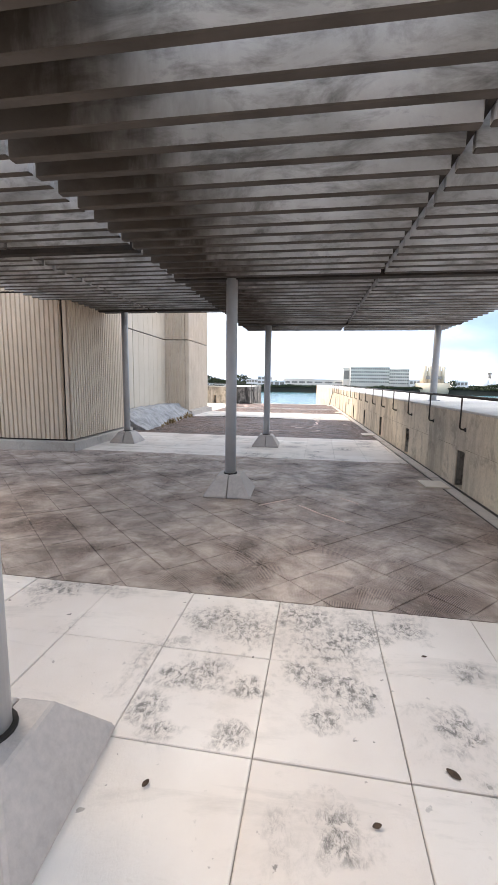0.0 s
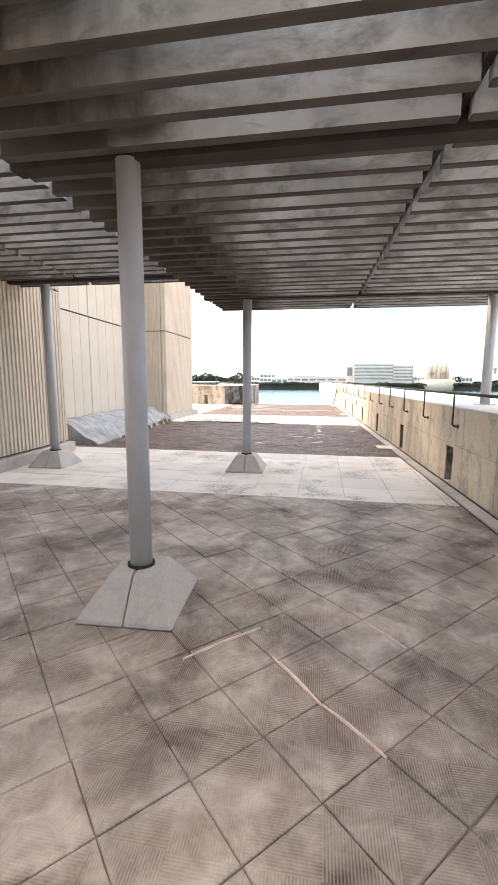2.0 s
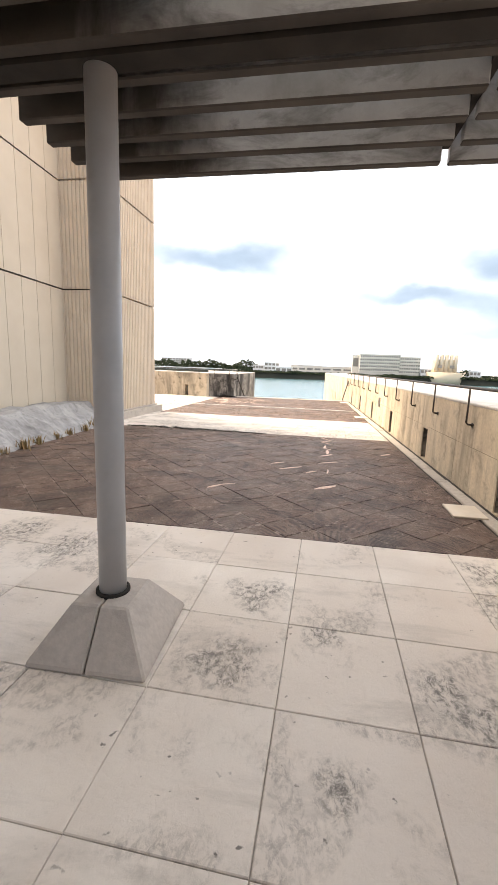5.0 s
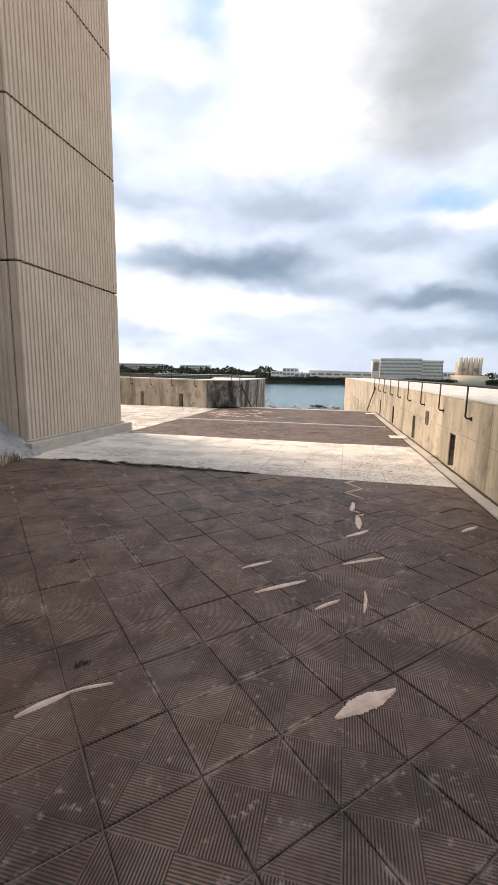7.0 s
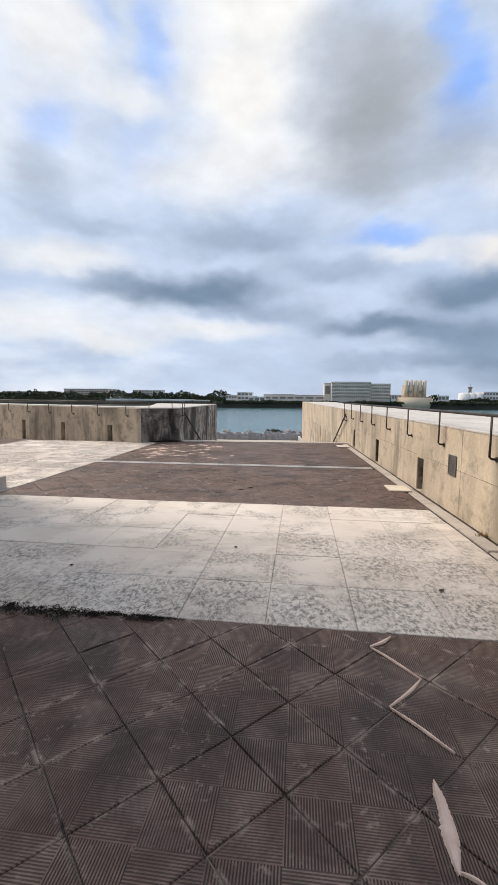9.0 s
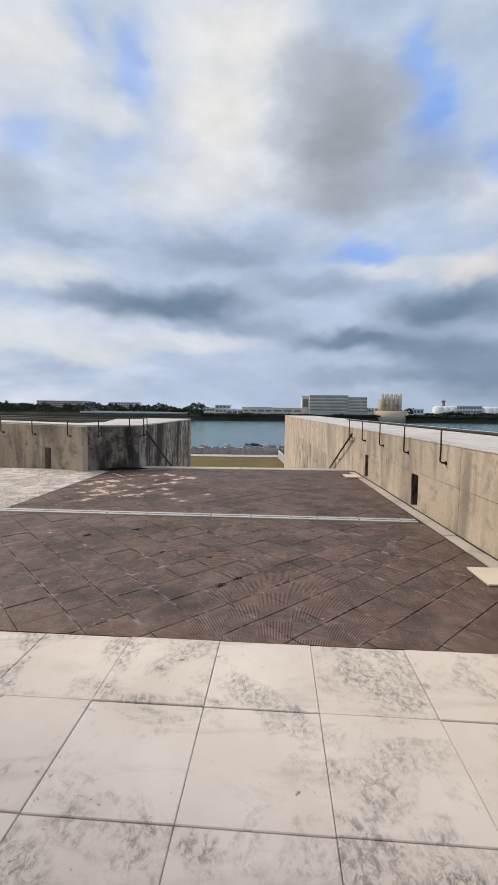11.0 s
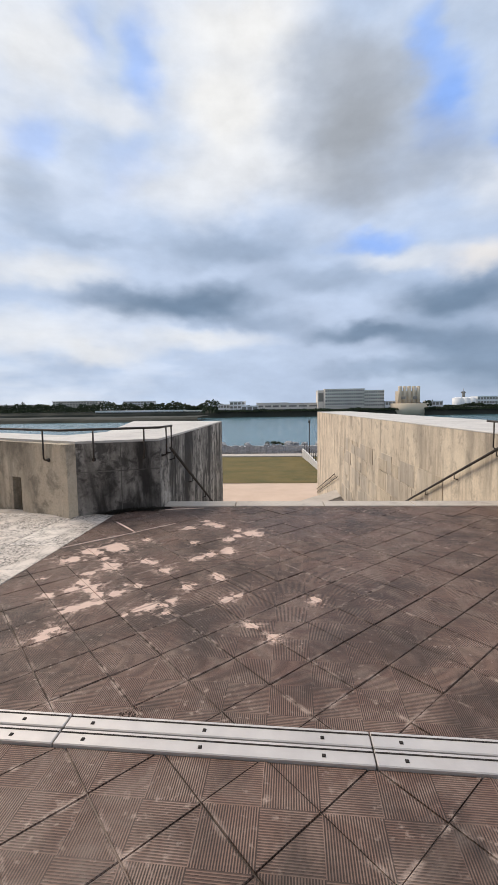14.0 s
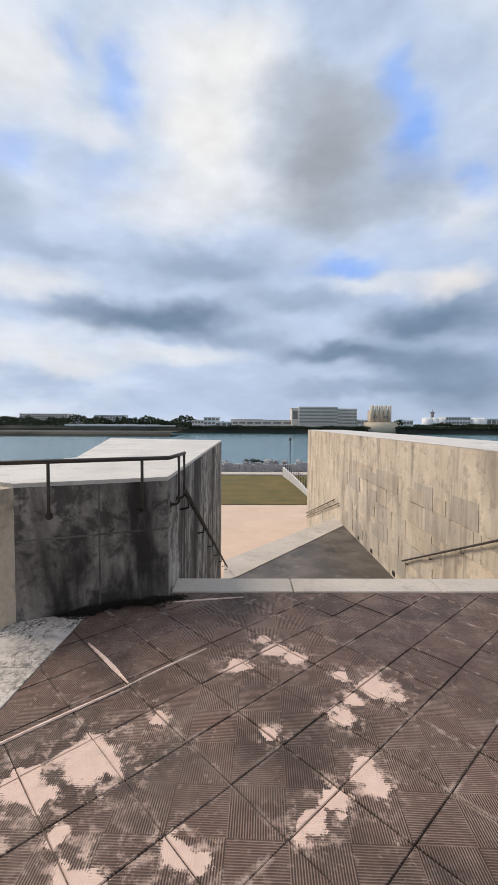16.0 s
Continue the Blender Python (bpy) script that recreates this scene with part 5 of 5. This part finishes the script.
EDGE = (-math.cos(SKEW), math.sin(SKEW), -1.895)   # the gutter's edge as a limit in p and q
END = (-math.sin(SKEW), -math.cos(SKEW), -(DECK_END - 0.004))


def clipped(ring, limits):
    """A ring of points cut by half planes a * p + b * q >= c."""
    for a, b, c in limits:
        out = []
        for k in range(len(ring)):
            p, q = ring[k], ring[(k + 1) % len(ring)]
            dp, dq = a * p[0] + b * p[1] - c, a * q[0] + b * q[1] - c
            if dp >= 0:
                out.append(p)
            if dp * dq < 0:
                f = dp / (dp - dq)
                out.append((p[0] + (q[0] - p[0]) * f, p[1] + (q[1] - p[1]) * f))
        ring = out
        if len(ring) < 3:
            return []
    return ring


def tile_shape(side):
    """One tile laid on its corner, its own coordinates kept in the UV map."""
    bm = bmesh.new()
    h, c = S - side, S - side - 0.004
    top = [bm.verts.new((c * a, c * b, 0.0)) for a, b in ((1, 0), (0, 1), (-1, 0), (0, -1))]
    rim = [bm.verts.new((h * a, h * b, -0.003)) for a, b in ((1, 0), (0, 1), (-1, 0), (0, -1))]
    low = [bm.verts.new((h * a, h * b, -0.03)) for a, b in ((1, 0), (0, 1), (-1, 0), (0, -1))]
    bm.faces.new(top)
    for i in range(4):
        j = (i + 1) % 4
        bm.faces.new((rim[i], rim[j], top[j], top[i])), bm.faces.new((low[i], low[j], rim[j], rim[i]))
    uv = bm.loops.layers.uv.new("own")
    for f in bm.faces:
        for lp in f.loops:
            lp[uv].uv = lp.vert.co.xy
    return bm


TILES = {TILE: [], DUSTY_LIT: [], SCALED: []}
for kind_, list_ in TILES.items():
    for g in (0.0035, 0.0045, 0.0028):
        me = bpy.data.meshes.new("tile")
        b_ = tile_shape(g)
        b_.to_mesh(me)
        b_.free()
        me.materials.append(kind_)
        list_.append(me)


def tiled_floor(name, p0, p1, q0, q1, node, label, stretch, surface=TILE, bed=BED, fill=-0.0075):
    """Tiles laid on the diagonal; those in the walked stretch are single pieces, the rest is joined. Cut tiles fill the edges."""
    fl = empty(name, (0, 0, 0), label, "floor", kind="structure")
    fl.rotation_euler = (0, 0, SKEW)
    limits = [(1, 0, p0), (-1, 0, -p1), (0, 1, q0), (0, -1, -q1), EDGE, END]
    ring = clipped([(p0, q0), (p1, q0), (p1, q1), (p0, q1)], limits)
    part("bed", prism(bmesh.new(), ring, -0.06, fill), bed, fl)
    rest = bmesh.new()
    uv = rest.loops.layers.uv.new("own")
    r = random.Random(int(q0 * 10))
    count = 0
    for i in range(int((p0 - node[0]) / S) - 2, int((p1 - node[0]) / S) + 3):
        for j in range(int((q0 - node[1]) / S) - 2, int((q1 - node[1]) / S) + 3):
            if (i + j) % 2 == 0:
                continue
            cx, cy = node[0] + i * S, node[1] + j * S
            whole = [(cx + a * S, cy + b * S) for a, b in ((1, 0), (0, 1), (-1, 0), (0, -1))]
            inside = all(a * p + b * q >= c for a, b, c in limits for p, q in whole)
            if inside and stretch[0] <= cx <= stretch[1] and stretch[2] <= cy <= stretch[3] and count < 300:
                o = new("tile", r.choice(TILES[surface]))
                o.parent = fl
                o.location = (cx, cy, r.uniform(-0.0025, 0.0025))
                o.rotation_euler = (r.gauss(0, 0.004), r.gauss(0, 0.004), r.gauss(0, 0.004))
                count += 1
                continue
            ring = clipped([(cx + a * (S - 0.004), cy + b * (S - 0.004)) for a, b in ((1, 0), (0, 1), (-1, 0), (0, -1))], limits)
            if not ring:
                continue
            z = r.uniform(-0.0025, 0.0025)
            top = [rest.verts.new((x, y, z)) for x, y in ring]
            low = [rest.verts.new((x, y, -0.03)) for x, y in ring]
            fs = [rest.faces.new(top)]
            for k in range(len(ring)):
                fs.append(rest.faces.new((low[k], low[(k + 1) % len(ring)], top[(k + 1) % len(ring)], top[k])))
            for f in fs:
                for lp in f.loops:
                    lp[uv].uv = (lp.vert.co.x - cx, lp.vert.co.y - cy)
    tagged(part("tiles", rest, surface, fl), kind="stuff")
    return fl


BAND = [4.36, 9.07, 11.84, 16.87, 19.59]
tiled_floor("floor_1", -9.2, 2.0, BAND[0], BAND[1] - 0.006, (-0.148, 6.737), "brown-grey ribbed tiles laid on the diagonal under the pergola", (-2.2, 1.6, BAND[0], 9.0), DUSTY_LIT, DUSTBED, -0.0068)
tiled_floor("floor_2", -4.75, 2.0, BAND[2], BAND[3], (-0.767, 15.644), "brown-grey ribbed tiles laid on the diagonal between pale strips", (-2.8, 1.9, BAND[2], BAND[3]), TILE, DUSTBED, -0.0068)
tiled_floor("floor_3", -4.49, 2.0, BAND[4], 22.365, (-1.855, 21.541), "brown ribbed tiles laid on the diagonal before the joint", (-3.6, 1.2, BAND[4], 22.44))
tiled_floor("floor_4", -4.49, 2.0, 22.545, 27.2, (-3.33, 25.153), "brown ribbed tiles with scaled pale patches at the stair head", (-4.4, 0.9, 22.5, 27.0), SCALED)
tiled_floor("floor_5", -14.4, -8.35, 19.5, 26.3, (-8.6, 21.0), "brown ribbed tiles at the far side of the terrace", (0, 0, 0, 0))


def slab_floor(name, p0, p1, q0, q1, rows, offset, label, wide=0.52, surface=PALE):
    """Pale concrete slabs in rows, with thin open joints; alike slabs share a mesh."""
    fl = empty(name, (0, 0, 0), label, "paving", kind="structure")
    fl.rotation_euler = (0, 0, SKEW)
    limits = [(1, 0, p0), (-1, 0, -p1), EDGE]
    part("bed", prism(bmesh.new(), clipped([(p0, q0), (p1, q0), (p1, q1), (p0, q1)], limits), -0.06, -0.008), SCREED, fl)
    r = random.Random(int(q0 * 7))
    d = (q1 - q0) / rows
    shapes = {}
    for j in range(rows):
        for k in range(int((p0 - offset) / wide) - 1, int((p1 - offset) / wide) + 2):
            p, q = offset + wide * k, q0 + d * j
            ring = clipped([(p + 0.0015, q + 0.002), (p + wide - 0.0015, q + 0.002), (p + wide - 0.0015, q + d - 0.002), (p + 0.0015, q + d - 0.002)], limits)
            if not ring:
                continue
            key = tuple((round(x - p, 3), round(y - q, 3)) for x, y in ring)
            if key not in shapes:
                bm = bmesh.new()
                low = [bm.verts.new((x, y, -0.04)) for x, y in key]
                top = [bm.verts.new((x, y, 0.002)) for x, y in key]
                bm.faces.new(top)
                for i in range(len(key)):
                    h = (i + 1) % len(key)
                    bm.faces.new((low[i], low[h], top[h], top[i]))
                bmesh.ops.bevel(bm, geom=[e for e in bm.edges if all(v.co.z > 0 for v in e.verts)], offset=0.003, segments=1, affect="EDGES")
                me = bpy.data.meshes.new("slab")
                bm.to_mesh(me)
                bm.free()
                me.materials.append(surface)
                shapes[key] = me
            o = new("slab", shapes[key])
            o.parent = fl
            o.location = (p, q, r.uniform(-0.003, 0.003))
    return fl


slab_floor("pavement_1", -9.2, 2.0, BAND[0] - 0.004 - 0.53 * 8, BAND[0] - 0.004, 8, -0.18, "pale concrete slabs with patches of black lichen at the terrace start", 0.522)
slab_floor("pavement_2", -5.6, 2.0, BAND[1], BAND[2] - 0.004, 5, 0.304, "pale concrete slab strip with grey stains round the column foot", surface=FOOTED)
slab_floor("pavement_3", -4.49, 2.0, BAND[3] + 0.004, BAND[4] - 0.004, 5, -0.19, "pale concrete slab strip with black lichen", 0.515, LICHEN)
slab_floor("pavement_4", -8.35, -4.495, 19.7, 26.1, 10, -4.495, "pale stained slabs beside the rampart", 0.6, MOULDY)
slab_floor("pavement_5", -5.6, -4.495, 16.9, 19.7, 5, -4.495, "pale stained slabs at the foot of the building", 0.42, SMUDGED)


# pale mortar along some joints of the tiles
SMEAR = plain("pale_pink_mortar", (0.60, 0.44, 0.37), (0.78, 0.62, 0.54), 0.9, scale=18)


def mortar_fill(a, b, width, seed):
    """A broken tile corner filled with a low, ragged spindle of mortar."""
    bm = bmesh.new()
    a, b = Vector((*a, 0.0)), Vector((*b, 0.0))
    d = (b - a).normalized()
    side, n, rows = Vector((-d.y, d.x, 0)), 40, []
    for k in range(n + 1):
        f = k / n
        w = 0.003 + width * math.sin(math.pi * f) ** 0.8 * (1 + 0.3 * noise.noise(Vector((f * 4, seed, 0))))
        bow = side * 0.005 * math.sin(math.pi * f * 1.3) + a + (b - a) * f
        ragged = [w * (1 + 0.28 * noise.noise(Vector((f * 30, seed, s_)))) for s_ in (1, 5)]
        rows.append([bm.verts.new(bow + side * o + Vector((0, 0, z))) for o, z in ((ragged[0], 0.001), (w * 0.5, 0.008), (-w * 0.5, 0.008), (-ragged[1], 0.001))])
    for p, q in zip(rows, rows[1:]):
        for k in range(3):
            bm.faces.new((p[k], p[k + 1], q[k + 1], q[k]))
    bmesh.ops.recalc_face_normals(bm, faces=bm.faces)
    return tagged(part("mortar_smear", bm, SMEAR), "pale pinkish mortar filling a broken tile corner", "crack repair", "mortar smears")


mortar_fill((0.69, 15.95), (0.66, 15.66), 0.021, 1.0)
mortar_fill((0.66, 15.67), (0.735, 15.63), 0.004, 2.0)
mortar_fill((0.70, 15.56), (0.695, 15.21), 0.026, 3.0)
mortar_fill((0.765, 15.60), (0.70, 15.535), 0.008, 4.0)
mortar_fill((0.765, 15.20), (0.58, 15.01), 0.023, 5.0)
for k, (a, b, w) in enumerate((((-0.67, 13.0), (-0.55, 13.15), 0.010), ((-0.56, 13.14), (-0.41, 13.23), 0.004), ((0.46, 13.22), (0.70, 13.42), 0.026), ((0.03, 14.04), (0.31, 14.25), 0.012), ((0.37, 13.93), (0.50, 14.06), 0.008), ((0.54, 14.52), (0.82, 14.69), 0.010), ((1.50, 15.32), (1.67, 15.49), 0.014), ((-0.10, 14.32), (0.07, 14.47), 0.009), ((0.65, 14.19), (0.63, 13.95), 0.006))):
    mortar_fill(a, b, w * 1.3, 7.0 + k)
for k, (a, b, w) in enumerate((((0.77, 16.82), (0.64, 16.71), 0.008), ((0.64, 16.71), (0.82, 16.48), 0.005), ((0.82, 16.48), (0.63, 16.28), 0.005), ((0.63, 16.28), (0.81, 16.07), 0.005), ((0.13, 6.34), (0.35, 6.07), 0.007), ((0.35, 6.07), (0.56, 5.86), 0.004), ((0.59, 6.70), (0.77, 6.49), 0.004), ((-0.28, 6.27), (0.05, 6.57), 0.004))):
    mortar_fill(a, b, w, 31.0 + k)
for k, (a, b, w) in enumerate((((-3.10, 25.91), (-2.73, 25.50), 0.012), ((-3.30, 24.95), (-2.73, 25.48), 0.007), ((-2.73, 25.48), (-2.35, 25.85), 0.004), ((-2.71, 26.52), (-2.12, 26.63), 0.008))):
    mortar_fill(a, b, w, 51.0 + k)


# ---- small litter ----
CRUMB = plain("broken_tile_crumbs", (0.02, 0.014, 0.011), (0.07, 0.045, 0.035), 0.95, scale=40)
DEAD = plain("dead_leaf", (0.035, 0.022, 0.015), (0.08, 0.05, 0.03), 0.8, scale=60)


def dead_leaf(x, y, size, turn):
    bm = bmesh.new()
    rows = []
    for i in range(7):
        f = i / 6
        w = size * 0.28 * math.sin(math.pi * (0.06 + 0.9 * f)) + 0.001
        z = 0.006 + 0.25 * size * (f - 0.5) ** 2
        rows.append([bm.verts.new(((f - 0.5) * size, k * w, z + 0.3 * w * abs(k))) for k in (-1, 0, 1)])
    for a, b in zip(rows, rows[1:]):
        bm.faces.new((a[0], b[0], b[1], a[1])), bm.faces.new((a[1], b[1], b[2], a[2]))
    ob = part("dead_leaf", bm, DEAD)
    ob.location, ob.rotation_euler = (x, y, 0.0), (0, 0, turn)
    return tagged(ob, "dark curled dead leaf on the paving", "leaf", "dead leaves")


for x, y, d, a in ((0.64, 3.32, 0.05, 2.3), (0.36, 3.12, 0.03, 0.4), (-0.35, 3.16, 0.03, 1.2), (0.72, 3.94, 0.025, 0.2), (1.25, 17.4, 0.05, 0.6), (-0.2, 18.1, 0.04, 1.9), (-1.4, 17.6, 0.04, 2.5)):
    dead_leaf(x, y, d, a)


def crumbs(x, y, spread, count, seed):
    bm = bmesh.new()
    r = random.Random(seed)
    for _ in range(count):
        e = r.uniform(0.0015, 0.006)
        c = Vector((r.gauss(0, spread), r.gauss(0, spread * 0.6), e * 0.5))
        m = Matrix.Translation(c) @ Euler((r.random() * 3, r.random() * 3, r.random() * 3)).to_matrix().to_4x4() @ Matrix.Diagonal((e, e * 0.8, e * 0.6, 1))
        bmesh.ops.create_icosphere(bm, subdivisions=1, radius=1, matrix=m)
    ob = part("tile_crumbs", bm, CRUMB)
    ob.location, ob.rotation_euler = (x, y, 0.0), (0, 0, 0.8)
    return tagged(ob, "dark crumbs at a broken tile corner", "debris", "broken tile spots", "stuff")


for k, (x, y, w) in enumerate(((-0.24, 20.53, 0.035), (-0.36, 20.40, 0.045), (-1.85, 22.66, 0.055), (-1.42, 21.84, 0.05), (-1.87, 21.61, 0.04), (-0.97, 21.12, 0.03), (-0.52, 21.0, 0.03), (-0.6, 13.3, 0.03), (-1.2, 14.2, 0.03))):
    crumbs(x, y, w * 0.55, 90, k)
